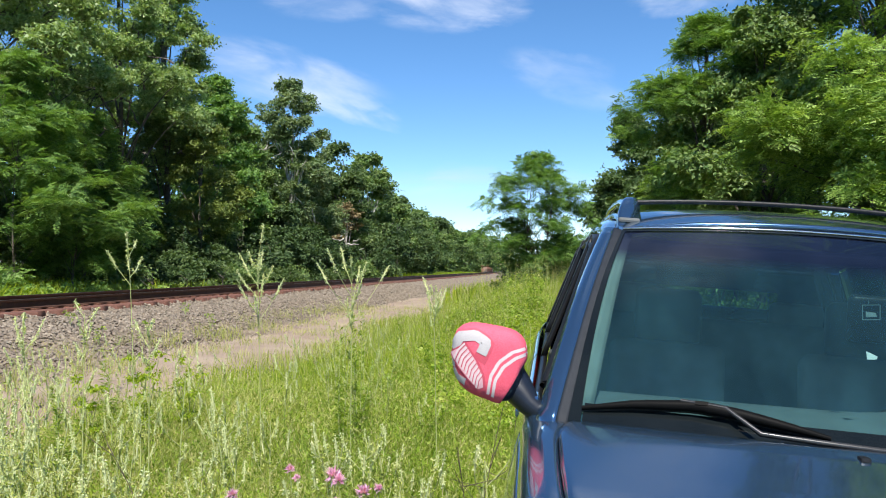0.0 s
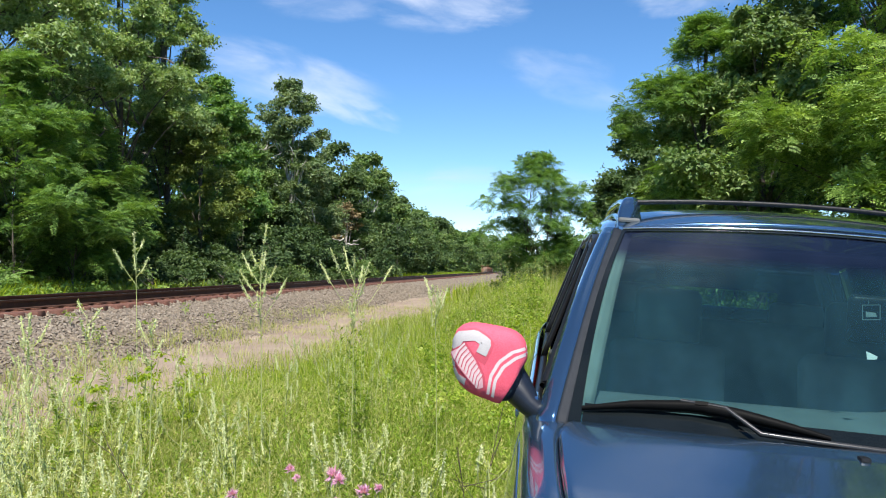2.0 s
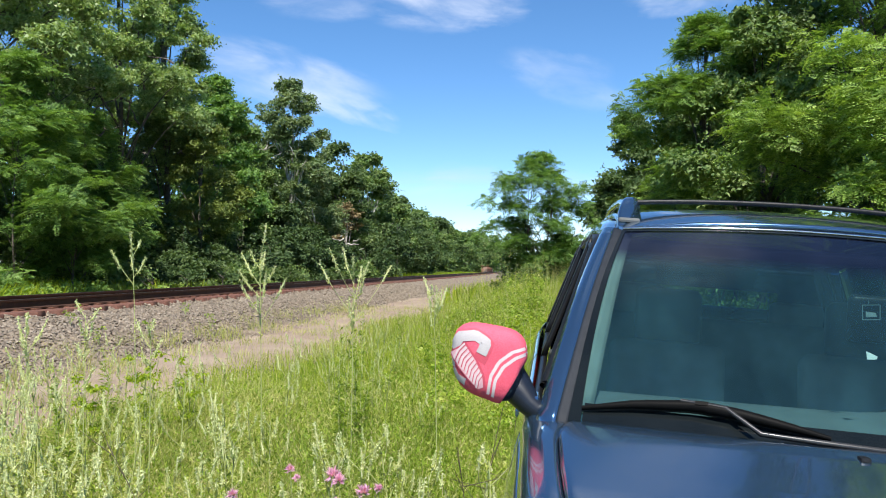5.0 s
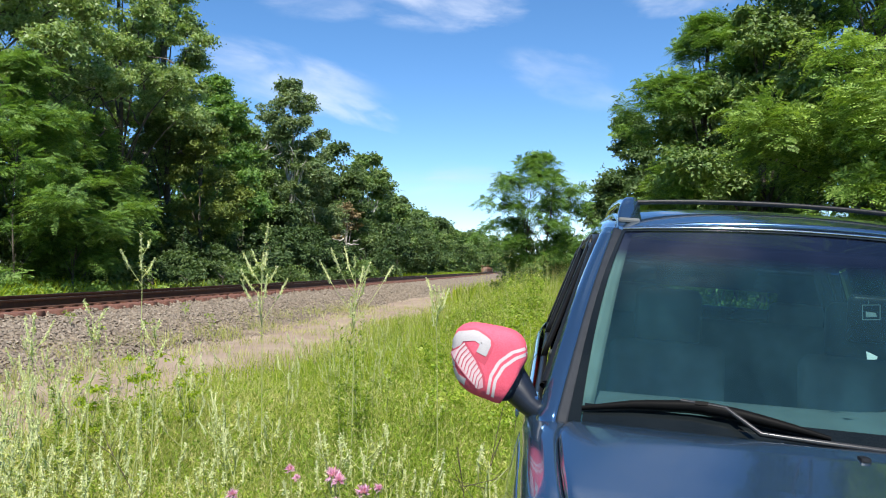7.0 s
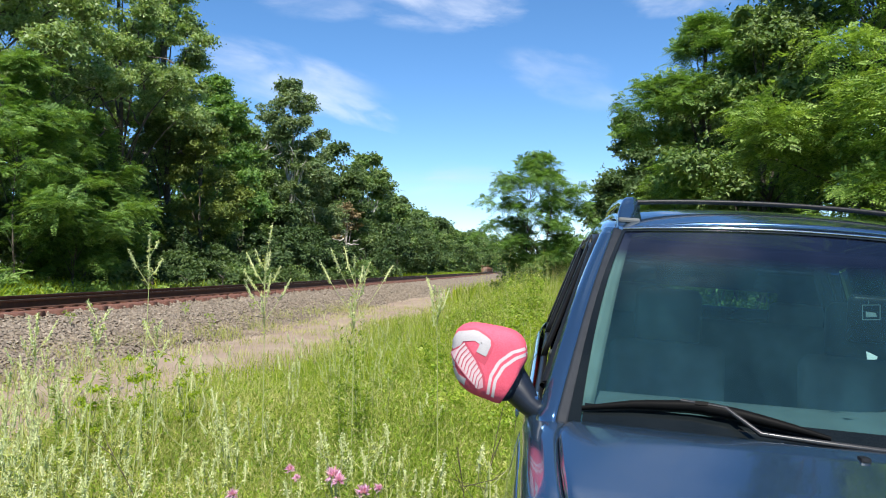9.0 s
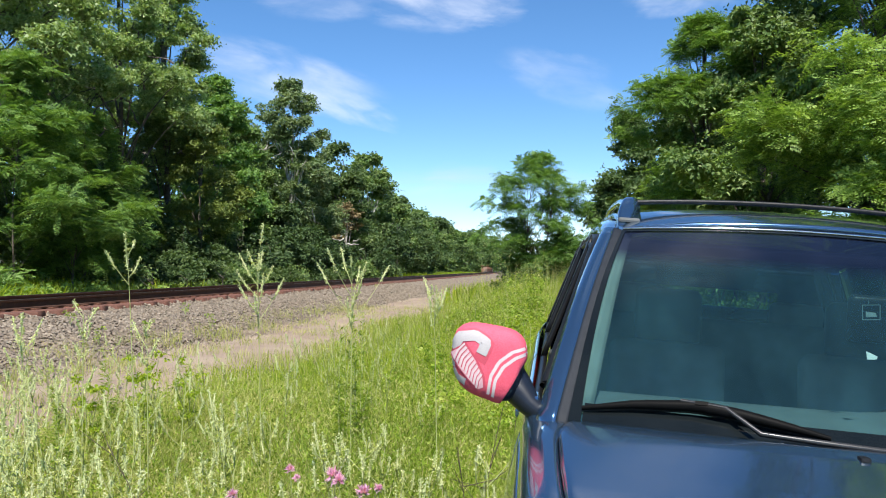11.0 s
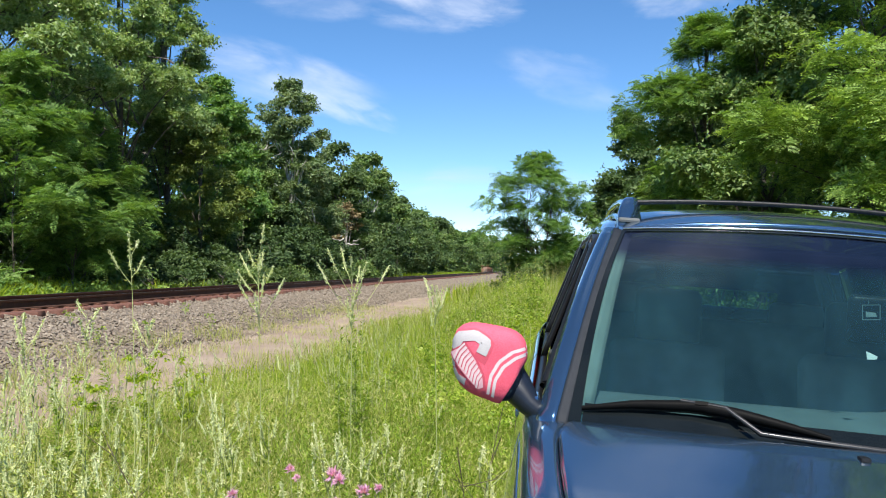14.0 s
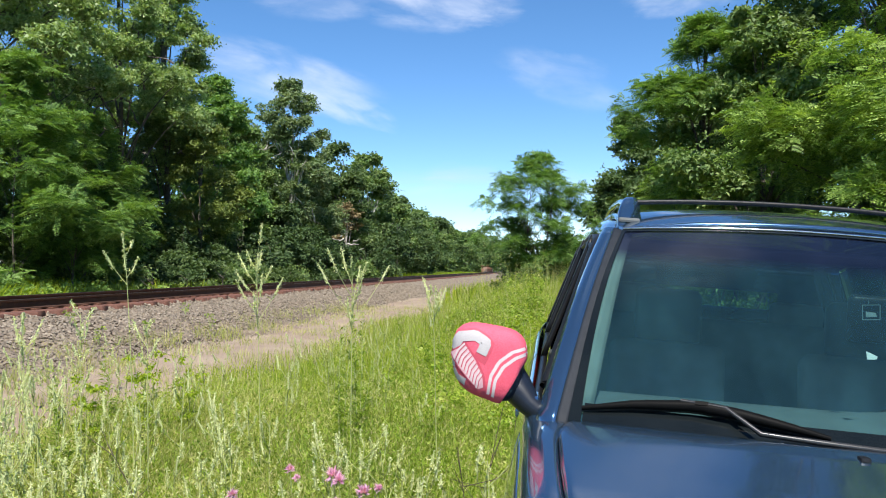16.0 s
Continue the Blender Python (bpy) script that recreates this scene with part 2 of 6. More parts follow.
def build_path():
    ys = np.concatenate([np.arange(-20, 3, 1.0), np.arange(3, 40, 0.2), np.arange(40, 300, 3)])
    ts = np.linspace(0, 1, 9)
    rows = []
    for t in ts:
        for y in ys:
            lo = -3.75 + 0.22 * math.sin(y * 0.55) + 0.1 * math.sin(y * 1.9)
            hi = -6.55 + 0.15 * math.sin(y * 0.7 + 1)
            x = lo + (hi - lo) * t
            rows.append((x, y, ground_height(x, y) + 0.045 + 0.02 * math.sin(t * math.pi) - 0.02 * math.sin(t * 9.4)))
    v = np.array(rows)
    n = len(ys)
    i, j = np.meshgrid(np.arange(len(ts) - 1), np.arange(n - 1), indexing="ij")
    f = np.stack([i * n + j, i * n + j + 1, (i + 1) * n + j + 1, (i + 1) * n + j], -1).reshape(-1, 4)
    m, nt, ln, b = nodes_of("sandy_gravel")
    big = noise_node(nt, ln, 1.1, 3)
    fine = noise_node(nt, ln, 45, 4, 0.7)
    c = mix_col(nt, ln, 0.45, ramp(nt, ln, big, [(0.35, (0.22, 0.145, 0.10)), (0.65, (0.37, 0.29, 0.205))]),
                ramp(nt, ln, fine, [(0.3, (0.17, 0.12, 0.085)), (0.7, (0.45, 0.37, 0.28))]))
    ln.new(c, b.inputs["Base Color"])
    b.inputs["Roughness"].default_value = 0.95
    bump(nt, ln, b, fine, 0.7, 0.03)
    rng = np.random.default_rng(14)
    count = 7000
    y = 5.0 + 30 * rng.random(count) ** 1.6
    x = rng.uniform(-7.0, -3.9, count) + rng.normal(0, 0.25, count)
    size = rng.uniform(0.006, 0.018, count) * (1 + y * 0.02)
    z = np.maximum(ground_height(x, y) + 0.05, np.where(x < -6.2, bed_height(x), 0))
    base = np.array([(1, 0, 0), (-1, 0, 0), (0, 1, 0), (0, -1, 0), (0, 0, 0.7), (0, 0, -0.7)], float)
    tri = np.array([(0, 2, 4), (2, 1, 4), (1, 3, 4), (3, 0, 4), (2, 0, 5), (1, 2, 5), (3, 1, 5), (0, 3, 5)])
    pv = (base[None] * rng.uniform(0.6, 1.3, (count, 6, 3)) + rng.normal(0, 0.2, (count, 6, 3))) * size[:, None, None] + np.stack([x, y, z], -1)[:, None]
    pf = tri[None] + (np.arange(count) * 6)[:, None, None]
    pebble, nt2, ln2, b2 = nodes_of("path_pebble")
    geo = nt2.new("ShaderNodeNewGeometry")
    ln2.new(ramp(nt2, ln2, geo.outputs["Random Per Island"], [(0.0, (0.20, 0.15, 0.11)), (0.6, (0.34, 0.27, 0.20)), (1.0, (0.46, 0.40, 0.33))]), b2.inputs["Base Color"])
    b2.inputs["Roughness"].default_value = 0.9
    tagged(part("path_pebbles", fast_mesh("path_pebbles", pv.reshape(-1, 3), pf.reshape(-1, 3)), pebble), "loose sandy pebbles strewn over the path", "gravel", kind="stuff")
    tagged(part("gravel_path", fast_mesh("gravel_path", v, f, True), m), "sandy gravel access path beside the track", "path", kind="structure")


def build_track():
    rust = surface("rusty_rail_steel", (0.045, 0.02, 0.012), (0.12, 0.055, 0.032), 0.75, 0.35, 4, 60, 0.3)
    shine = surface("polished_rail_head", (0.30, 0.29, 0.28), (0.48, 0.46, 0.44), 0.3, 0.9, 3, 40, 0.1)
    wood = surface("weathered_tie_wood", (0.075, 0.030, 0.021), (0.19, 0.085, 0.058), 0.9, 0.0, 2, 40, 0.6, 0.01)
    plate = surface("rusty_plate_steel", (0.10, 0.04, 0.025), (0.20, 0.09, 0.055), 0.8, 0.3, 5, 60, 0.3)
    track = tagged(new("railway_track"), "single rusty steel railway track on wooden ties", "railway track")
    section = [(-0.075, 0), (0.075, 0), (0.075, 0.012), (0.012, 0.032), (0.009, 0.125), (0.036, 0.140), (0.036, 0.172), (-0.036, 0.172), (-0.036, 0.140), (-0.009, 0.125), (-0.012, 0.032), (-0.075, 0.012)]
    ys = np.concatenate([np.arange(-40, 80, 4.0), np.arange(80, 521, 20)])

    def bend(y):
        return -0.00006 * max(0.0, y - 70) ** 2
    for rx in (RAIL_NEAR, RAIL_FAR):
        v = np.array([(rx + bend(y) + sx, y, TIE_TOP + 0.022 + sz) for y in ys for sx, sz in section])
        k = len(section)
        f = np.array([(i * k + j, i * k + (j + 1) % k, (i + 1) * k + (j + 1) % k, (i + 1) * k + j) for i in range(len(ys) - 1) for j in range(k)])
        rail = part("rail", fast_mesh("rail", v, f), rust, track, "rusty brown steel rail")
        v, f = grid(lambda y, s: (rx + bend(y) + s, y, TIE_TOP + 0.196), ys, [-0.03, 0.03])
        part("rail_head", fast_mesh("rail_head", v, f[:, ::-1]), shine, rail, "worn shiny running surface")
    rng = random.Random(8)
    tie_mesh = [bpy.data.meshes.new("tie") for _ in range(4)]
    for me in tie_mesh:
        bm = box_bm(2.62 + rng.uniform(-0.06, 0.06), 0.23, 0.18, bevel=0.012, segments=1)
        for q in bm.verts:
            q.co += Vector((rng.uniform(-0.02, 0.02), rng.uniform(-0.008, 0.008), rng.uniform(-0.008, 0.006)))
        bm.to_mesh(me)
        bm.free()
        me.materials.append(wood)
    bm = box_bm(0.36, 0.19, 0.022, bevel=0.004, segments=1)
    plate_mesh = bpy.data.meshes.new("tie_plate")
    bm.to_mesh(plate_mesh)
    bm.free()
    plate_mesh.materials.append(plate)
    y, n = 4.0, 0
    while y < 150:
        tie = new("tie", tie_mesh[n % 4])
        tie.parent = track
        tie.matrix_basis = pose(-10.35 + bend(y) + rng.uniform(-0.05, 0.05), y, TIE_TOP - 0.09, 0, 0, rng.uniform(-1.2, 1.2))
        if y < 45:
            for rx in (RAIL_NEAR, RAIL_FAR):
                pl = new("tie_plate", plate_mesh)
                pl.parent = track
                pl.location = (rx, y, TIE_TOP + 0.011)
        y += 0.53 + rng.uniform(-0.03, 0.03)
        n += 1


build_bed()
build_path()
build_track()


# ---- clouds: thin far sheets that drift ----
def cloud_material(name, thin, tint=(0.80, 0.86, 1.0), glow=0.80):
    m, nt, ln, b = nodes_of(name)
    tc = nt.new("ShaderNodeTexCoord")
    edge = nt.new("ShaderNodeVectorMath")
    edge.operation = "LENGTH"
    info = nt.new("ShaderNodeObjectInfo")
    shift = nt.new("ShaderNodeVectorMath")
    shift.operation = "ADD"
    far = nt.new("ShaderNodeMath")
    far.operation = "MULTIPLY"
    far.inputs[1].default_value = 40.0
    ln.new(info.outputs["Random"], far.inputs[0])
    ln.new(tc.outputs["Object"], shift.inputs[0])
    ln.new(far.outputs[0], shift.inputs[1])
    n = nt.new("ShaderNodeTexNoise")
    n.inputs["Scale"].default_value, n.inputs["Detail"].default_value, n.inputs["Roughness"].default_value, n.inputs["Distortion"].default_value = 1.5, 7, 0.55, 0.6
    ln.new(shift.outputs[0], n.inputs["Vector"])
    big = nt.new("ShaderNodeTexNoise")
    big.inputs["Scale"].default_value, big.inputs["Detail"].default_value, big.inputs["Roughness"].default_value = 1.1, 6, 0.6
    ln.new(shift.outputs[0], big.inputs["Vector"])
    wob = nt.new("ShaderNodeVectorMath")
    wob.operation = "MULTIPLY_ADD"
    wob.inputs[1].default_value = (1.5, 1.5, 1.5)
    ln.new(big.outputs["Color"], wob.inputs[0])
    back = nt.new("ShaderNodeVectorMath")
    back.operation = "SUBTRACT"
    back.inputs[1].default_value = (0.75, 0.75, 0.75)
    ln.new(tc.outputs["Object"], wob.inputs[2])
    ln.new(wob.outputs[0], back.inputs[0])
    ln.new(back.outputs[0], edge.inputs[0])
    whole = nt.new("ShaderNodeVectorMath")
    whole.operation = "LENGTH"
    ln.new(tc.outputs["Object"], whole.inputs[0])
    guard = ramp(nt, ln, whole.outputs["Value"], [(0.7, (1, 1, 1)), (0.99, (0, 0, 0))])
    fall = ramp(nt, ln, edge.outputs["Value"], [(0.0, (1, 1, 1)), (0.4, (0.7, 0.7, 0.7)), (0.85, (0, 0, 0))])
    wisp = ramp(nt, ln, n.outputs["Fac"], [(0.3, (0.1, 0.1, 0.1)), (0.7, (1, 1, 1))])
    a = mix_col(nt, ln, 1.0, fall, wisp, "MULTIPLY")
    a = mix_col(nt, ln, 1.0, a, guard, "MULTIPLY")
    a = mix_col(nt, ln, 1.0, a, (thin, thin, thin), "MULTIPLY")
    em, tr, mx = nt.new("ShaderNodeEmission"), nt.new("ShaderNodeBsdfTransparent"), nt.new("ShaderNodeMixShader")
    em.inputs[0].default_value, em.inputs[1].default_value = (*tint, 1), glow
    ln.new(a, mx.inputs[0])
    ln.new(tr.outputs[0], mx.inputs[1])
    ln.new(em.outputs[0], mx.inputs[2])
    ln.new(mx.outputs[0], nt["Material Output"].inputs[0])
    return m


M_CLOUD = [cloud_material("veil_cloud", 0.3), cloud_material("thin_cloud", 0.68), cloud_material("bright_cloud", 0.8), cloud_material("hazy_cloud_bank", 0.42, (0.78, 0.84, 1.0), 0.66)]
CLOUDS = []


def cloud(az, el, wide, high, lean, label, drift, dense=1):
    """A cloud sheet seen at that azimuth (degrees right of +Y) and elevation, so wide and high in degrees."""
    d = 3200.0
    a, e = radians(az), radians(el)
    at = Vector((math.sin(a) * math.cos(e), math.cos(a) * math.cos(e), math.sin(e))) * d + Vector(EYE)
    v, f = grid(lambda s, t: (s, 0.02 * (s * s + t * t), t), np.linspace(-1, 1, 9), np.linspace(-1, 1, 7))
    sx, sz = d * math.tan(radians(wide / 2)), d * math.tan(radians(high / 2))
    ob = part("cloud", fast_mesh("cloud", v, f, True), M_CLOUD[dense])
    turn = look(at, EYE) @ pose(0, 0, 0, 0, 0, lean) @ pose(0, 0, 0, -90, 0, 0)
    ob.scale = (sx, 0.1 * sx, sz)
    tagged(ob, label, "cloud", "thin clouds in the sky")
    CLOUDS.append((ob, turn, drift))
    return ob


# azimuth, elevation, width, height, lean, label, drift, density
cloud(-7.3, 18.2, 14, 4.6, 3, "bright white cloud patch high in the blue sky", 0.62, 2)
cloud(-16.0, 18.2, 11, 3.4, 3, "thin white streak high in the blue sky", 0.6, 0)
cloud(-18.4, 12.9, 17, 5.2, 14, "long wispy white cloud over the trees", 0.35)
cloud(-13.9, 11.1, 9, 3.2, 22, "long wispy white cloud over the trees", 0.35)
cloud(-7.0, 5.9, 15, 3.8, 0, "pale cloud bank low over the horizon", 0.2, 3)
cloud(1.6, 13.0, 11, 4.4, 16, "faint veil of cloud in the blue sky", 0.4, 0)
cloud(10.0, 18.2, 10, 4.0, -10, "faint thin cloud over the trees", 0.4)
cloud(2.2, 5.4, 11, 4.0, 0, "pale cloud bank low over the horizon", 0.2, 3)
cloud(6.0, 36.0, 24, 14, 10, "white cloud high overhead", 0.5)
cloud(-4.0, 62.0, 44, 30, 30, "large thin white cloud overhead", 0.5)


# ---- trees ----
BOUGHS = []


def leaf_quads(p, d, n, length, width):
    """Pointed leaves of four corners: base p, direction d, normal n."""
    d = unit(d)
    s = unit(np.cross(n, d))
    n = np.cross(d, s)
    length, width = np.asarray(length)[:, None], np.asarray(width)[:, None]
    mid = p + d * length * 0.45
    v = np.stack([p, mid + s * width * 0.5 + n * width * 0.15, p + d * length - n * length * 0.12, mid - s * width * 0.5 + n * width * 0.15], 1)
    f = np.arange(len(p))[:, None] * 4 + np.array([0, 1, 2, 3])
    return v.reshape(-1, 3), f


def leaf_tris(p, d, n, length, width):
    """Small leaves of three corners, for crowns too far off to show more."""
    d = unit(d)
    s = unit(np.cross(n, d))
    length, width = np.asarray(length)[:, None], np.asarray(width)[:, None]
    v = np.stack([p, p + d * length * 0.62 + s * width * 0.62, p + d * length - s * width * 0.38], 1)
    f = np.arange(len(p))[:, None] * 3 + np.array([0, 1, 2])
    return v.reshape(-1, 3), f


def fronds(rng, p, d, n, length, pairs, leaflet, wide):
    """Compound leaves: pairs of small leaflets along a drooping stalk."""
    d = unit(d)
    s = unit(np.cross(n, d))
    n = np.cross(d, s)
    ps, ds, ns, ls = [], [], [], []
    for k in range(pairs):
        t = (k + 0.9) / pairs
        at = p + d * (length * t)[:, None] - np.array([0, 0, 1.0]) * (length * 0.22 * t * t)[:, None]
        for sign in (-1, 1):
            ps.append(at)
            ds.append(d * 0.5 + s * sign + rng.normal(0, 0.12, d.shape))
            ns.append(n + s * sign * 0.25)
            ls.append(leaflet * (1.05 - 0.5 * abs(t - 0.45)) * rng.uniform(0.8, 1.2, len(p)))
    ps, ds, ns, ls = (np.concatenate(a) for a in (ps, ds, ns, ls))
    return leaf_tris(ps, ds, ns, ls, ls * wide)


def crown_leaves(rng, clumps, radii, count, leaf, style, flat, per=11):
    """Leaves set along twigs that spread from the limbs' ends, so that the crown falls into sprays with gaps.
    style: leaf (loose broad leaves), far (the same with three corners), spray (compound leaves)."""
    per = 6 if style == "spray" else per
    twigs = max(1, count // per)
    up = np.array([0, 0, 1.0])
    w = radii ** 2
    which = rng.choice(len(clumps), twigs, p=w / w.sum())
    out = unit(rng.normal(0, 1, (twigs, 3)))
    out[:, 2] = np.where(rng.random(twigs) < 0.72, np.abs(out[:, 2]), out[:, 2])
    r = radii[which]
    start = clumps[which] + out * (r * rng.uniform(0.0, 0.62, twigs))[:, None] * np.array([1, 1, flat])
    run = unit(out * np.array([1, 1, 0.45]) + rng.normal(0, 0.35, (twigs, 3)) + up * 0.12)
    length = r * rng.uniform(0.38, 0.78, twigs) * np.where(rng.random(twigs) < 0.08, 1.5, 1.0)
    droop = rng.uniform(0.05, 0.45, twigs)
    plane = unit(up + out * 0.45 + rng.normal(0, 0.28, (twigs, 3)))
    j = np.tile(np.arange(per), twigs)
    i = np.repeat(np.arange(twigs), per)
    n = len(i)
    t = (j + rng.uniform(0.1, 0.9, n)) / per
    p = start[i] + run[i] * (length[i] * t)[:, None] - up * (length[i] * droop[i] * t * t)[:, None]
    side = unit(np.cross(plane[i], run[i])) * np.where(j % 2, 1.0, -1.0)[:, None]
    size = leaf * rng.uniform(0.6, 1.35, n) * (1.1 - 0.35 * t)
    if style == "spray":
        d = run[i] * 0.55 + side + rng.normal(0, 0.22, (n, 3)) - up * 0.15
        return fronds(rng, p, d, unit(plane[i] + rng.normal(0, 0.2, (n, 3))), size, 6, leaf * 0.27, 0.5)
    d = run[i] * 0.4 + side * 0.8 + rng.normal(0, 0.45, (n, 3)) - up * rng.uniform(0.0, 0.6, n)[:, None]
    nrm = unit(plane[i] + rng.normal(0, 0.5, (n, 3)))
    make = leaf_tris if style == "far" else leaf_quads
    return make(p + side * (size * 0.3)[:, None], d, nrm, size, size * (0.72 if style == "far" else 0.66))


def tree(name, x, y, h, wide, label, seed, count=9000, leaf=0.22, style="leaf", clumps=46, clump_r=0.9, low=0.15, flat=0.6,
         material=None, bark=None, trunk_r=0.16, stems=1, lean=0.0, taper=0.55, limbs=14, category="tree", bare=0, boughs=0):
    """A tree: tapered trunk and limbs, and a crown of many leaf clumps with gaps."""
    rng = np.random.default_rng(seed)
    thing = tagged(new(name), label, category)
    thing.location = (x, y, float(ground_height(x, y)) - 0.05)
    # clump centres within an uneven egg
    n = clumps
    t = low + (1 - low) * rng.random(n) ** 0.85
    shape = np.sin(np.clip((t - low) / (1 - low), 0, 1) ** taper * np.pi * 0.93 + 0.12)
    lobes = 1 + 0.22 * np.sin(3 * rng.uniform(0, 6.28, n))
    ang = rng.uniform(0, 2 * np.pi, n)
    rad = wide / 2 * shape * np.sqrt(rng.uniform(0.12, 1.0, n)) * lobes
    rr = clump_r * rng.uniform(0.55, 1.25, n) * (0.65 + 0.5 * (1 - t))
    c = np.stack([rad * np.cos(ang) + lean * t * h, rad * np.sin(ang), np.minimum(t * h, h - rr * flat)], -1)
    c[0] = (lean * h, 0, h - rr[0] * flat)
    # trunk and limbs
    pieces = []
    for k in range(stems):
        off = (k - (stems - 1) / 2) * 0.5
        top = np.array([lean * h + off * 2.2, rng.normal(0, 0.3), h * (0.9 if stems == 1 else rng.uniform(0.7, 0.9))])
        ts = np.linspace(0, 1, 9)
        line = np.stack([off + (top[0] - off) * ts + 0.12 * np.sin(ts * 5 + seed), top[1] * ts + 0.1 * np.sin(ts * 4 + seed * 2), top[2] * ts], -1)
        pieces.append(tube(line, trunk_r * 0.8 * (1 - 0.88 * ts) * (1 + 0.5 * np.exp(-ts * 14)), 8))
        for i in rng.permutation(n)[:limbs]:
            a = line[int(np.clip(c[i, 2] / top[2] * 8 * rng.uniform(0.5, 0.85), 1, 7))]
            ts2 = np.linspace(0, 1, 5)[:, None]
            bow = np.array([0, 0, 0.12 * np.linalg.norm(c[i] - a)])
            pieces.append(tube(a + (c[i] - a) * ts2 + bow * np.sin(ts2 * np.pi), np.linspace(trunk_r * 0.26, trunk_r * 0.05, 5), 5))
    for k in range(bare):
        a = np.array([rng.normal(0, wide * 0.18), rng.normal(-wide * 0.3, 0.2), h * rng.uniform(0.28, 0.66)])
        b = a + np.array([rng.normal(0, 0.9), rng.normal(-0.5, 0.4), rng.uniform(-0.3, 1.2)])
        ts2 = np.linspace(0, 1, 5)[:, None]
        pieces.append(tube(a + (b - a) * ts2 + rng.normal(0, 0.06, (5, 3)), np.linspace(0.035, 0.008, 5) * max(1.0, y / 28), 4))
    part("trunk", fast_mesh("trunk", *joined(pieces), True), bark or M_BARK, thing, "grey-brown trunk and limbs" if bark is None else "pale grey trunk and limbs")
    if not boughs:
        v, f = crown_leaves(rng, c, rr, count, leaf, style, flat)
        part("crown", fast_mesh("crown", v, f), material or M_LEAF_BROAD, thing, "leafy green crown")
        return thing
    # a crown of boughs, each of which stirs by itself
    sector = (np.floor((ang / (2 * np.pi) + 0.1 * rng.random()) * boughs) % boughs).astype(int) * 2 + (t > (1 + low) / 2)
    for k in np.unique(sector):
        sel = sector == k
        v, f = crown_leaves(rng, c[sel], rr[sel], int(count * (rr[sel] ** 2).sum() / (rr ** 2).sum()), leaf, style, flat)
        bough = part("bough", fast_mesh("bough", v, f), material or M_LEAF_BROAD, thing, "leafy green bough")
        BOUGHS.append((bough, c[sel].mean(0) * np.array([0.25, 0.25, 0.85])))
    return thing


def shrub(x, y, h, wide, seed, material, leaf=0.14, count=3500, style="far", label="rounded green shrub at the wood's edge"):
    return tree("shrub", x, y, h, wide, label, seed, count, leaf, style, 16, wide * 0.24, 0.2, 0.75, material, None, 0.04, 3, 0, 0.5, 4, "shrub")


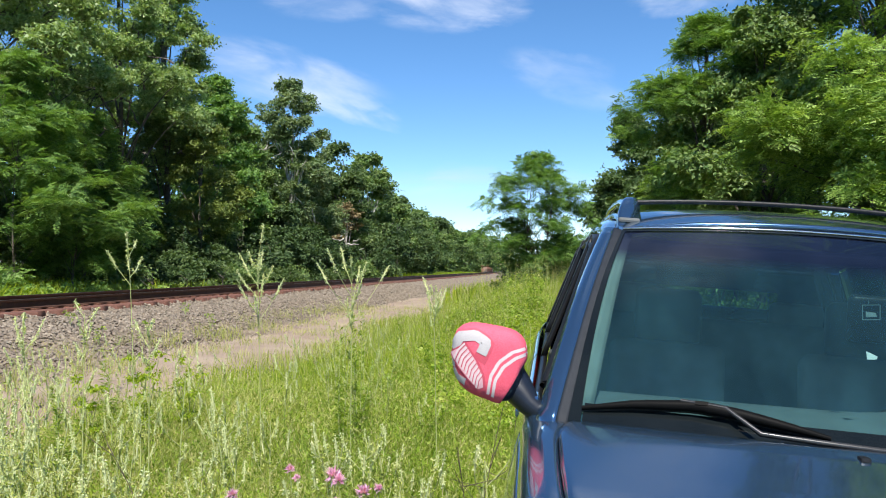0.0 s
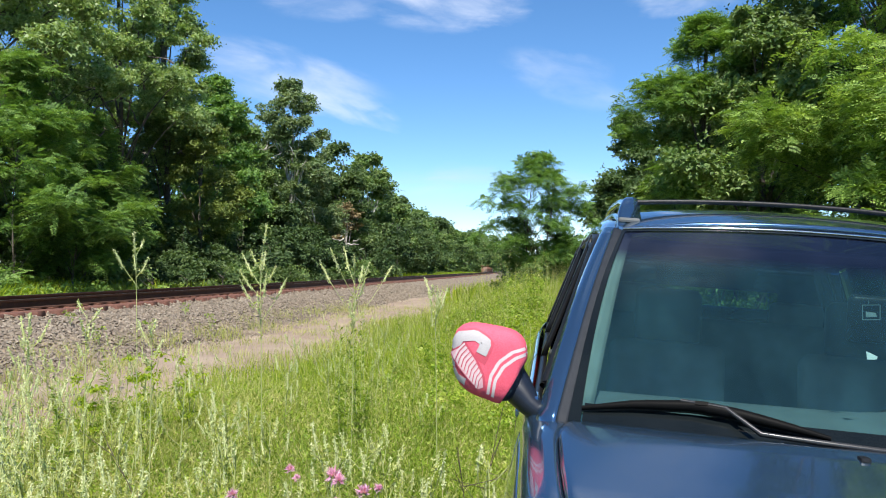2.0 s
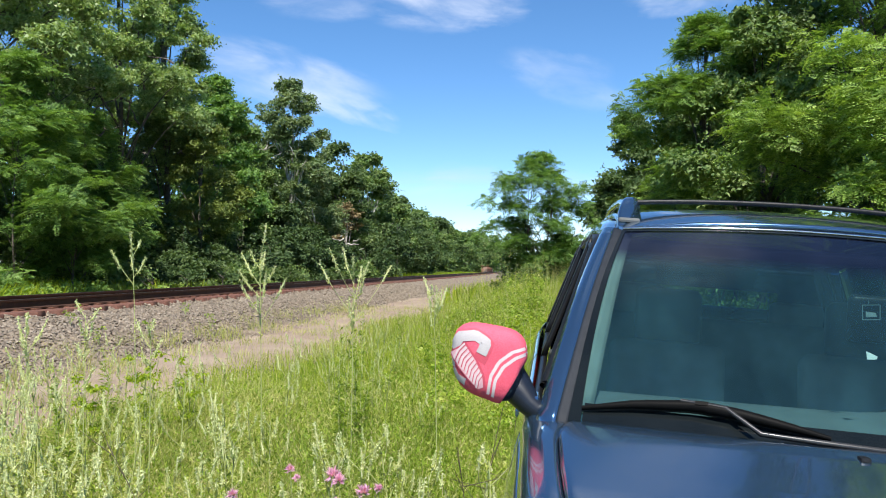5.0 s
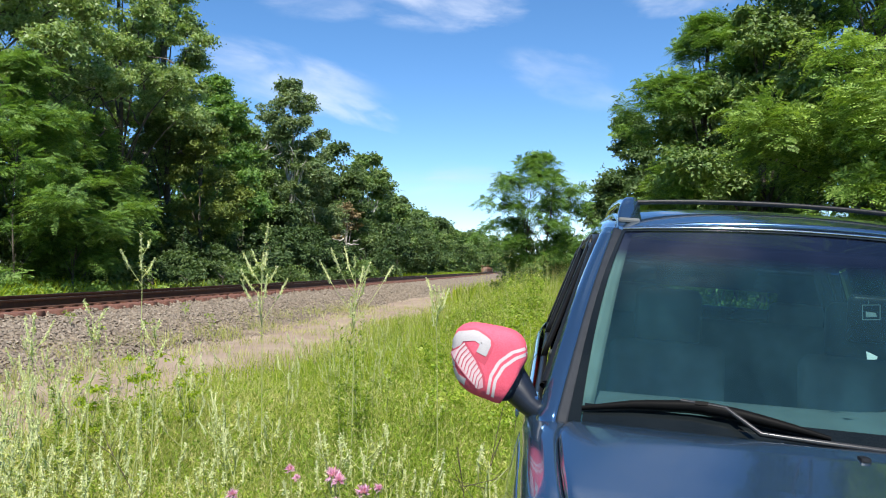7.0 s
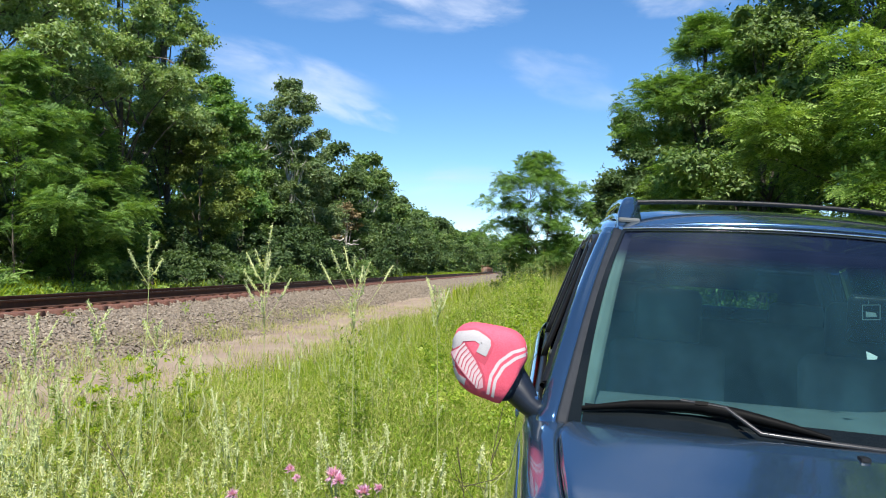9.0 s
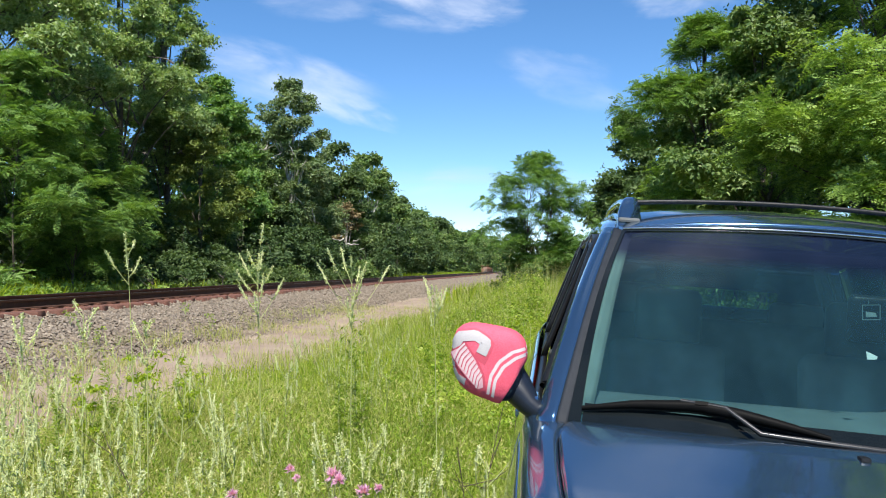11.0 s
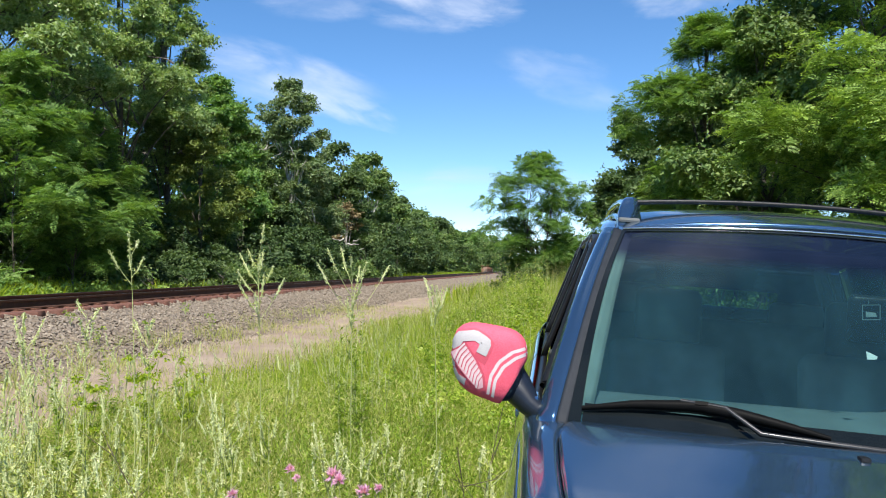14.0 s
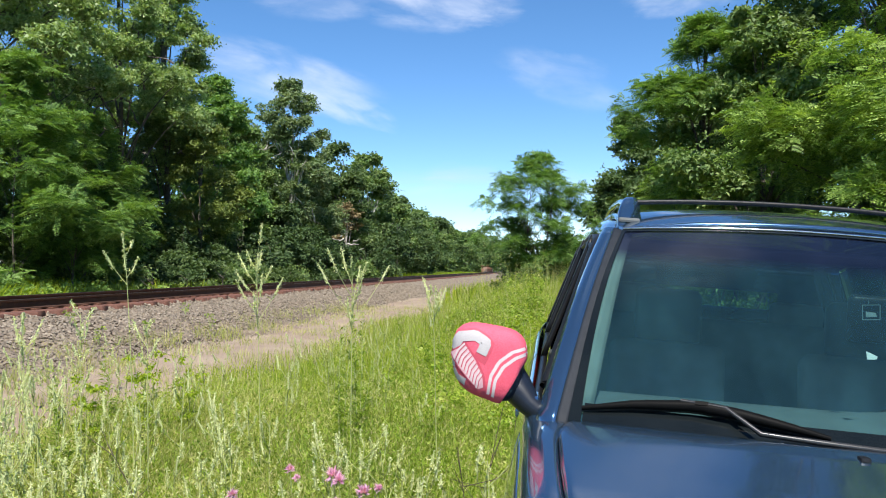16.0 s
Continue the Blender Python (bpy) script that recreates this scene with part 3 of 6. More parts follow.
def left_wood():
    T = tree
    # tall cottonwoods with gaps, at the front of the wood
    T("cottonwood_tree", -18.5, 24.0, 15.0, 7.5, "tall cottonwood tree with sunlit grey-green leaves", 10, 57200, 0.144, "far", 95, 0.95, 0.40, 0.7, M_LEAF_COTTON, None, 0.20, bare=10)
    T("cottonwood_tree", -18.5, 28.5, 15.0, 7.5, "tall cottonwood tree with sunlit grey-green leaves", 11, 52000, 0.149, "far", 80, 0.95, 0.42, 0.7, M_LEAF_COTTON, None, 0.22, bare=70)
    T("cottonwood_tree", -18.5, 33.0, 15.5, 7.5, "tall cottonwood tree with sunlit grey-green leaves", 12, 52000, 0.161, "far", 80, 0.95, 0.42, 0.7, M_LEAF_COTTON, None, 0.22, bare=70)
    T("cottonwood_tree", -18.7, 38.0, 17.2, 4.4, "tall cottonwood tree with bright leaves at its edge", 13, 59800, 0.172, "far", 80, 0.95, 0.36, 0.75, M_LEAF_COTTON, None, 0.24, bare=4, taper=0.8)
    # layered locusts in front
    T("locust_tree", -15.6, 22.2, 7.4, 6.4, "young locust tree with spreading tiers of bright leaves", 21, 10500, 0.35, "spray", 74, 0.95, 0.06, 0.34, M_LEAF_TIER, None, 0.04, taper=0.42, boughs=4)
    T("locust_tree", -15.9, 26.4, 6.4, 5.0, "young locust tree with spreading tiers of bright leaves", 22, 6800, 0.35, "spray", 50, 0.9, 0.15, 0.34, M_LEAF_TIER, None, 0.09, taper=0.42)
    T("locust_tree", -14.6, 23.6, 4.0, 3.4, "small locust tree spreading low tiers of leaves", 23, 3800, 0.33, "spray", 28, 0.72, 0.3, 0.32, M_LEAF_TIER, None, 0.06, taper=0.42)
    T("maple_tree", -19.8, 46.5, 12.4, 5.2, "broad maple tree with fresh green leaves", 14, 39000, 0.207, "far", 70, 1.05, 0.2, 0.7, M_LEAF_FRESH, None, 0.2)
    T("maple_tree", -20.5, 51.5, 12.0, 5.6, "broad maple tree with fresh green leaves", 24, 31200, 0.218, "far", 60, 1.05, 0.2, 0.7, M_LEAF_BROAD, None, 0.2)
    T("cedar_tree", -16.6, 37.6, 8.2, 5.0, "olive-green tree with drooping dense foliage", 15, 33800, 0.138, "far", 60, 0.8, 0.08, 0.8, M_LEAF_OLIVE, None, 0.14)
    T("poplar_tree", -18.4, 56.5, 14.6, 8.2, "tall poplar tree with silvery leaves and pale trunk", 16, 54600, 0.207, "far", 120, 0.95, 0.1, 0.85, M_LEAF_GREY, M_BARK_PALE, 0.24, bare=14, taper=0.75)
    T("elm_tree", -17.5, 66.0, 11.6, 8.5, "dark green elm tree at the wood's edge", 17, 31200, 0.265, "far", 64, 1.3, 0.12, 0.7, M_LEAF_DARK, None, 0.2)
    T("poplar_tree", -18.2, 80.0, 12.6, 9.4, "poplar tree with pale dead branches among its leaves", 18, 33800, 0.310, "far", 76, 1.4, 0.14, 0.75, M_LEAF_BROAD, M_BARK_PALE, 0.24, bare=14)
    T("withered_tree", -15.8, 62.0, 6.2, 2.6, "small tree with withered reddish-brown leaves", 19, 2000, 0.230, "far", 16, 0.8, 0.5, 0.8, M_LEAF_RUST, M_BARK_PALE, 0.1, bare=8)
    for k, (x, y, h, w, mt) in enumerate([(-18, 96, 9.8, 9, M_LEAF_DARK), (-18.5, 112, 9.4, 9, M_LEAF_BROAD), (-18.5, 132, 9.4, 10, M_LEAF_DARK), (-19, 155, 9.2, 12, M_LEAF_BROAD), (-19, 182, 8.8, 13, M_LEAF_DARK), (-19, 215, 8.6, 14, M_LEAF_BROAD)]):
        T("elm_tree", x, y, h, w, "full green tree further down the line", 30 + k, 13000, 0.34 + k * 0.05, "far", 60, 1.7, 0.05, 0.75, mt, None, 0.2)
    # the second row closes the wood
    for k in range(15):
        y = 18 + k * 7.5
        T("wood_tree", -24.5 + (k % 3), y, 11.5 + 1.5 * math.sin(k * 2.1) - max(0, y - 60) * 0.03, 9.0, "dense dark tree within the wood", 50 + k, 7300, 0.575, "far", 46, 1.6, 0.05, 0.8, M_LEAF_DARK, None, 0.2)
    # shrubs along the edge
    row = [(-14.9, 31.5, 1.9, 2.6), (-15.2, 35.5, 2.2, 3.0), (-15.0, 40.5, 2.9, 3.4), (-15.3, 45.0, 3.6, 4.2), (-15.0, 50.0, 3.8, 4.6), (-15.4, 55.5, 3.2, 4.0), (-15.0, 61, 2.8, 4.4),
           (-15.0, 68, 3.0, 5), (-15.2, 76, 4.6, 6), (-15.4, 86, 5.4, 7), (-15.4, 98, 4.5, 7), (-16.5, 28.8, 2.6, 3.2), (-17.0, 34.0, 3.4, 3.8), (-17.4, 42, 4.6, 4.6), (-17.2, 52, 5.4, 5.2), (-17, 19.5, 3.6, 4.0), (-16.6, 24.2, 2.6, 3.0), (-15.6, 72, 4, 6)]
    # beyond y 33 darker leaf colours stand in for shade from the trees
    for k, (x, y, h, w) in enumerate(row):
        shrub(x, y, h, w, 80 + k, ((M_LEAF_SHADED, M_LEAF_DARK, M_LEAF_SHADED) if y > 33 else (M_LEAF_DARK, M_LEAF_BROAD, M_LEAF_TIER))[k % 3 if k % 4 else 0], 0.09 + y * 0.0026, 5200)


def verge_shrubs():
    """Low rounded shrubs that reach down from the wood to the track's far side."""
    rng = random.Random(31)
    for k in range(14):
        y = 26.5 + 2.7 * k + rng.uniform(-0.6, 0.6)
        # every third one has the trees' shade painted into its leaves
        shrub(-13.9 + rng.uniform(-0.3, 0.3), y, rng.uniform(1.1, 1.9), rng.uniform(2.0, 3.0), 150 + k, (M_LEAF_BROAD, M_LEAF_SHADED, M_LEAF_DARK)[k % 3], 0.08 + y * 0.002, 4400, label="low rounded green shrub beside the track")


def right_wood():
    T = tree
    T("locust_tree", 9.7, 15.8, 13.0, 7.4, "large locust tree with feathery leaf tiers in full sun", 61, 15500, 0.35, "spray", 62, 1.25, 0.16, 0.42, M_LEAF_BRIGHT, None, 0.16, taper=0.5, boughs=4)
    T("locust_tree", 10.6, 20.0, 15.0, 6.4, "large locust tree with feathery leaf tiers in full sun", 69, 8000, 0.38, "spray", 40, 1.3, 0.35, 0.42, M_LEAF_BRIGHT, None, 0.16, taper=0.6)
    T("locust_tree", 6.1, 15.6, 4.0, 3.2, "low locust tree with fresh bright leaf tiers", 72, 4200, 0.32, "spray", 30, 0.75, 0.10, 0.42, M_LEAF_BRIGHT, None, 0.07, taper=0.45)
    T("locust_tree", 7.5, 19.5, 9.6, 6.0, "large locust tree with feathery leaf tiers in full sun", 62, 10500, 0.35, "spray", 40, 1.15, 0.36, 0.42, M_LEAF_BRIGHT, None, 0.2, taper=0.5, boughs=4)
    T("walnut_tree", 9.6, 25.6, 23.0, 7.6, "tall dark walnut tree over the locusts", 63, 44200, 0.172, "leaf", 70, 1.15, 0.22, 0.7, M_LEAF_DARK, None, 0.24, taper=0.4)
    T("walnut_tree", 5.9, 24.2, 9.2, 5.2, "walnut tree with pale hanging leaf clusters", 68, 28600, 0.172, "leaf", 40, 0.95, 0.30, 0.6, M_LEAF_BROAD, None, 0.16, taper=0.5, boughs=4)
    T("locust_tree", 4.75, 25.8, 9.5, 5.2, "locust tree with drooping rounded leaf tiers", 64, 9500, 0.35, "spray", 44, 0.95, 0.38, 0.5, M_LEAF_TIER, None, 0.18, taper=0.8, boughs=4)
    T("maple_tree", 5.0, 31.5, 8.8, 5.0, "maple tree with fresh green leaves", 66, 28600, 0.184, "leaf", 54, 1.05, 0.08, 0.65, M_LEAF_DARK, None, 0.18, taper=0.4)
    T("locust_tree", 4.1, 29.0, 5.8, 3.0, "low locust tree with fresh bright leaf tiers", 67, 5800, 0.35, "spray", 30, 0.8, 0.12, 0.5, M_LEAF_BRIGHT, None, 0.12, taper=0.4)
    T("elm_tree", 4.0, 41.5, 9.6, 5.0, "dark elm tree at the end of the row", 65, 46800, 0.196, "far", 90, 1.05, 0.06, 0.75, M_LEAF_DARK, None, 0.18, taper=0.4)
    for k, (x, y, h, w) in enumerate([(13.5, 15, 18, 8), (13.5, 24, 22, 8), (9.4, 31, 14, 7), (8.6, 40, 10.5, 7), (13.0, 6, 9, 8), (8.5, 52, 10, 7), (11.6, 21, 22, 8.5)]):
        T("wood_tree", x, y, h, w, "dense dark tree within the wood", 70 + k, 14300, 0.345, "far", 50, 1.5, 0.05, 0.8, M_LEAF_DARK, None, 0.2)
    for k, (x, y, h, w) in enumerate([(3.5, 22.5, 3.1, 2.6), (4.4, 24.5, 3.4, 2.8), (5.6, 23.0, 3.0, 2.6), (4.8, 29.0, 4.2, 3.0), (6.4, 18.0, 3.0, 2.8), (7.4, 16.5, 3.2, 3.0)]):
        shrub(x, y, h, w, 130 + k, (M_LEAF_BROAD, M_LEAF_TIER)[k % 2], 0.12, 5600, "leaf", label="tall leafy shrub under the locust trees")
    shrub(5.2, 13.8, 2.4, 2.6, 120, M_LEAF_BROAD, 0.10, 4600, "leaf", label="green shrub under the trees behind the car")
    shrub(6.4, 11.4, 2.4, 3.0, 121, M_LEAF_DARK, 0.10, 4600, "leaf", label="green shrub under the trees behind the car")
    shrub(3.8, 18.5, 2.5, 2.6, 122, M_LEAF_BROAD, 0.10, 4600, "leaf", label="green shrub under the trees behind the car")


def middle_trees():
    lone = tree("locust_tree", -0.55, 35.0, 6.5, 4.7, "young locust tree with airy feathery tiers in the meadow", 91, 11500, 0.34, "spray", 150, 0.62, 0.10, 0.34, M_LEAF_FRESH, None, 0.06, stems=2, limbs=24, taper=1.1, boughs=3)
    shrub(-1.4, 37, 3.2, 2.6, 92, M_LEAF_DARK, 0.13, 5200, label="dark green shrub at the foot of the young tree")
    shrub(0.6, 37.5, 3.4, 3.6, 93, M_LEAF_DARK, 0.13, 5200, label="dark green shrub at the foot of the young tree")
    shrub(2.3, 36.0, 2.6, 2.6, 94, M_LEAF_BROAD, 0.13, 5200, label="dark green shrub at the foot of the young tree")
    shrub(-0.7, 33.2, 1.9, 2.4, 95, M_LEAF_BROAD, 0.11, 4400, label="low bright shrub under the young tree")
    return lone


def far_wood():
    rng = np.random.default_rng(7)
    n = 520
    x = np.concatenate([rng.uniform(-75, 60, n // 2), rng.uniform(-24, -17, n // 4), rng.uniform(-5, 22, n - n // 2 - n // 4)])
    y = np.concatenate([rng.uniform(330, 400, n // 2), rng.uniform(225, 380, n // 4), rng.uniform(130, 150, n - n // 2 - n // 4)])
    h = np.where(y < 160, rng.uniform(1, 6.2, n), rng.uniform(2, 11.5, n))
    c = np.stack([x, y, h], -1)
    r = np.where(y < 160, 1.2, 3.0) * rng.uniform(0.7, 1.2, n)
    v, f = crown_leaves(rng, c, r, 42000, 0.9, "far", 0.8)
    w, g = crown_leaves(rng, c * np.array([1, 1, 0.35]), r, 12000, 1.1, "far", 0.9)
    tagged(part("far_woods", fast_mesh("far_woods", *joined([(v, f), (w, g)])), M_LEAF_DARK), "distant green woods closing the view", "woods", kind="stuff")


def thicket():
    """Dense undergrowth within the woods, behind the first trees."""
    rng = np.random.default_rng(17)
    n = 460
    left = rng.random(n) < 0.62
    y = np.where(left, 13 + 95 * rng.random(n) ** 1.2, 5 + 48 * rng.random(n))
    x = np.where(left, rng.uniform(-22.0, -19.6, n), rng.uniform(8.6, 10.6, n))
    c = np.stack([x, y, rng.uniform(0.4, 7.0, n) + 0.5], -1)
    v, f = crown_leaves(rng, c, rng.uniform(0.9, 1.5, n), 52000, 0.34, "far", 0.9)
    tagged(part("thicket", fast_mesh("thicket", v, f), M_LEAF_DARK), "dense dark undergrowth inside the woods", "undergrowth", kind="stuff")


left_wood()
verge_shrubs()
right_wood()
thicket()
LONE = middle_trees()
far_wood()


# ---- meadow ----
def blades(rng, x, y, h, w, lean=0.35):
    """Bent grass blades of three triangles."""
    n = len(x)
    base = np.stack([x, y, ground_height(x, y) - 0.02], -1)
    a = rng.uniform(0, 2 * np.pi, n)
    side = np.stack([np.cos(a), np.sin(a), np.zeros(n)], -1) * (w / 2)[:, None]
    b = rng.uniform(0, 2 * np.pi, n)
    bend = np.stack([np.cos(b), np.sin(b), np.zeros(n)], -1) * (h * rng.uniform(0.05, lean, n))[:, None]
    up = np.array([0, 0, 1.0]) * h[:, None]
    mid, tip = base + up * 0.55 + bend * 0.35, base + up * rng.uniform(0.85, 1.0, n)[:, None] + bend
    v = np.stack([base - side, base + side, mid - side * 0.8, mid + side * 0.8, tip], 1).reshape(-1, 3)
    k = np.arange(n)[:, None, None] * 5
    f = (k + np.array([[0, 1, 3], [0, 3, 2], [2, 3, 4]])[None]).reshape(-1, 3)
    return v, f


def meadow_height(x, y):
    """Grass height: knee high near by, taller in a swath towards the young tree."""
    tall = np.clip((y - 6) / 7, 0, 1) * np.clip((x + 3.0) / 2.0, 0, 1)
    return np.where(x > 1.2, 0.45, 1.0) * (0.36 + 0.06 * np.clip((5 - y) / 2, 0, 1) + 0.80 * tall) * (1 + 0.25 * np.sin(x * 2.1 + y * 0.7) * np.sin(y * 1.1 - x))


def edge_x(y):
    return -3.72 + 0.22 * np.sin(y * 0.55) + 0.25 * np.sin(y * 1.7)


def build_meadow():
    rng = np.random.default_rng(3)

    def clear(x, y):
        return (x < -0.06) | (y > 5.4) | (x > 1.9)

    def scatter(n, y0, y1, x1, power=1.0):
        y = y0 + (y1 - y0) * rng.random(n) ** power
        x = rng.uniform(-5.2, x1, n)
        keep = (x > edge_x(y) - 0.5 * rng.random(n) ** 2) & clear(x, y)
        return x[keep], y[keep]
    x, y = scatter(98000, 0.8, 9.0, 0.6, 1.05)
    dense = rng.random(len(x)) < 0.06 + (y - 0.8) / 2.2 + 0.25 * np.sin(x * 2.3) * np.sin(x * 0.9 + y * 2)
    x, y = x[dense], y[dense]
    pale = rng.random(len(x)) < np.clip(0.58 + (-(x + 1.6)) * 0.30 - (y - 3) * 0.07, 0.08, 0.9)
    hh = meadow_height(x, y) * rng.uniform(0.5, 1.15, len(x))
    ww = rng.uniform(0.004, 0.011, len(x))
    for name, sel, mt, lab in (("meadow_grass", ~pale, M_GRASS, "knee-high green meadow grass"), ("dry_meadow_grass", pale, M_GRASS_PALE, "pale half-dry meadow grass")):
        v, f = blades(rng, x[sel], y[sel], hh[sel], ww[sel], 1.1)
        tagged(part(name, fast_mesh(name, v, f), mt), lab, "grass", kind="stuff")
    x, y = scatter(58000, 8.5, 34.0, 4.5, 1.5)
    v, f = blades(rng, x, y, meadow_height(x, y) * rng.uniform(0.55, 1.2, len(x)), rng.uniform(0.007, 0.016, len(x)), 0.5)
    tagged(part("tall_meadow_grass", fast_mesh("tall_meadow_grass", v, f), M_GRASS_LUSH), "tall lush yellow-green grass swath", "grass", kind="stuff")
    n = 26000
    y = 34 + 200 * rng.random(n) ** 1.6
    x = rng.uniform(-4.5, 12, n)
    v, f = blades(rng, x, y, rng.uniform(0.4, 1.0, n), rng.uniform(0.03, 0.08, n))
    tagged(part("far_meadow_grass", fast_mesh("far_meadow_grass", v, f), M_GRASS_LUSH), "green grass further along the line", "grass", kind="stuff")
    # the same meadow behind the camera and beyond the car
    n = 26000
    x, y = rng.uniform(-4.2, 9.0, n), rng.uniform(-9.0, 12.0, n)
    keep = ((x > 2.0) | (y < 0.4) | (x < -0.5)) & ((y < 2.2) | (x > 2.0)) & (x * x + y * y > 0.8)
    v, f = blades(rng, x[keep], y[keep], rng.uniform(0.15, 0.5, keep.sum()), rng.uniform(0.008, 0.016, keep.sum()), 0.9)
    tagged(part("rough_grass", fast_mesh("rough_grass", v, f), M_GRASS), "rough green grass round the parked car", "grass", kind="stuff")
    # the verge between the track and the wood
    n = 26000
    y = 14 + 150 * rng.random(n) ** 1.7
    x = rng.uniform(-17.5, -13.2, n)
    v, f = blades(rng, x, y, rng.uniform(0.25, 0.8, n) * np.where(y < 32, 1.25, 0.9), rng.uniform(0.02, 0.05, n) * (1 + y * 0.01), 0.7)
    tagged(part("verge_grass", fast_mesh("verge_grass", v, f), M_GRASS_LUSH), "bright green undergrowth along the far side of the track", "undergrowth", kind="stuff")
    n = 230
    y = 14 + 34 * rng.random(n) ** 1.5
    c = np.stack([rng.uniform(-14.6, -13.3, n), y, rng.uniform(0.45, 0.9, n)], -1)
    v, f = crown_leaves(rng, c, rng.uniform(0.3, 0.6, n), 40000, 0.10, "far", 0.7)
    tagged(part("verge_herbs", fast_mesh("verge_herbs", v, f), M_LEAF_BRIGHT), "low leafy green growth behind the track", "undergrowth", kind="stuff")
    # bushy weeds in the tall swath and seed stalks over it
    n = 80
    y = 6.5 + 9 * rng.random(n)
    x = np.where(rng.random(n) < 0.5, rng.uniform(-0.55, 0.1, n), rng.uniform(-1.5, 0.1, n)) - 0.03 * (y - 6)
    c = np.stack([x, y, ground_height(x, y) + meadow_height(x, y) * rng.uniform(0.6, 1.0, n)], -1)
    v, f = crown_leaves(rng, c, rng.uniform(0.12, 0.32, n), 17000, 0.04, "leaf", 1.3)
    tagged(part("bushy_weeds", fast_mesh("bushy_weeds", v, f), M_GRASS), "bushy small-leaved weeds in the tall grass", "weeds", kind="stuff")
    x, y = scatter(9000, 2.6, 20.0, 1.2, 1.4)
    n = len(x)
    h = meadow_height(x, y) * rng.uniform(1.0, 1.45, n)
    v, f = blades(rng, x, y, h, rng.uniform(0.003, 0.006, n) * (1 + y * 0.05), 0.35)
    tips = v.reshape(-1, 5, 3)[:, 4]
    k = np.repeat(tips, 7, 0)
    k = k + rng.normal(0, 0.008, k.shape) - np.array([0, 0, 1.0]) * (rng.random(len(k)) * 0.12)[:, None]
    w, g = leaf_quads(k, rng.normal(0, 0.5, k.shape) + np.array([0, 0, 0.8]), rng.normal(0, 1, k.shape), rng.uniform(0.012, 0.03, len(k)), rng.uniform(0.004, 0.009, len(k)))
    tagged(part("seed_stalks", fast_mesh("seed_stalks", v, f), M_GRASS_PALE), "thin dry grass stalks over the meadow", "grass", kind="stuff")
    tagged(part("seed_heads", fast_mesh("seed_heads", w, g), M_GRASS_PALE), "pale feathery grass seed heads", "grass", kind="stuff")
    # sparse dry tufts on the gravel
    n = 24000
    y = 5 + 24 * rng.random(n) ** 1.4
    x = rng.uniform(-7.6, -4.0, n)
    keep = np.sin(x * 3.1 + y) * np.sin(y * 1.7 - x * 2) > 0.05
    v, f = blades(rng, x[keep], y[keep], rng.uniform(0.08, 0.32, keep.sum()) + np.where(x[keep] < -6.2, 0.15, 0.0), rng.uniform(0.004, 0.01, keep.sum()), 0.9)
    tagged(part("dry_tufts", fast_mesh("dry_tufts", v, f), M_GRASS_PALE), "sparse dry grass tufts on the gravel", "grass", kind="stuff")
    # low broad-leaved growth between the blades
    n = 52000
    x, y = scatter(n, 2.2, 10.0, 0.4, 1.2)
    n = len(x)
    p = np.stack([x, y, ground_height(x, y) + meadow_height(x, y) * rng.uniform(0.15, 1.0, n)], -1)
    v, f = leaf_quads(p, rng.normal(0, 1, (n, 3)), rng.normal(0, 0.5, (n, 3)) + np.array([0, 0, 1.0]), rng.uniform(0.025, 0.06, n), rng.uniform(0.009, 0.018, n))
    tagged(part("meadow_herbs", fast_mesh("meadow_herbs", v, f), M_GRASS), "small-leaved herbs among the grass", "herbs", kind="stuff")


build_meadow()


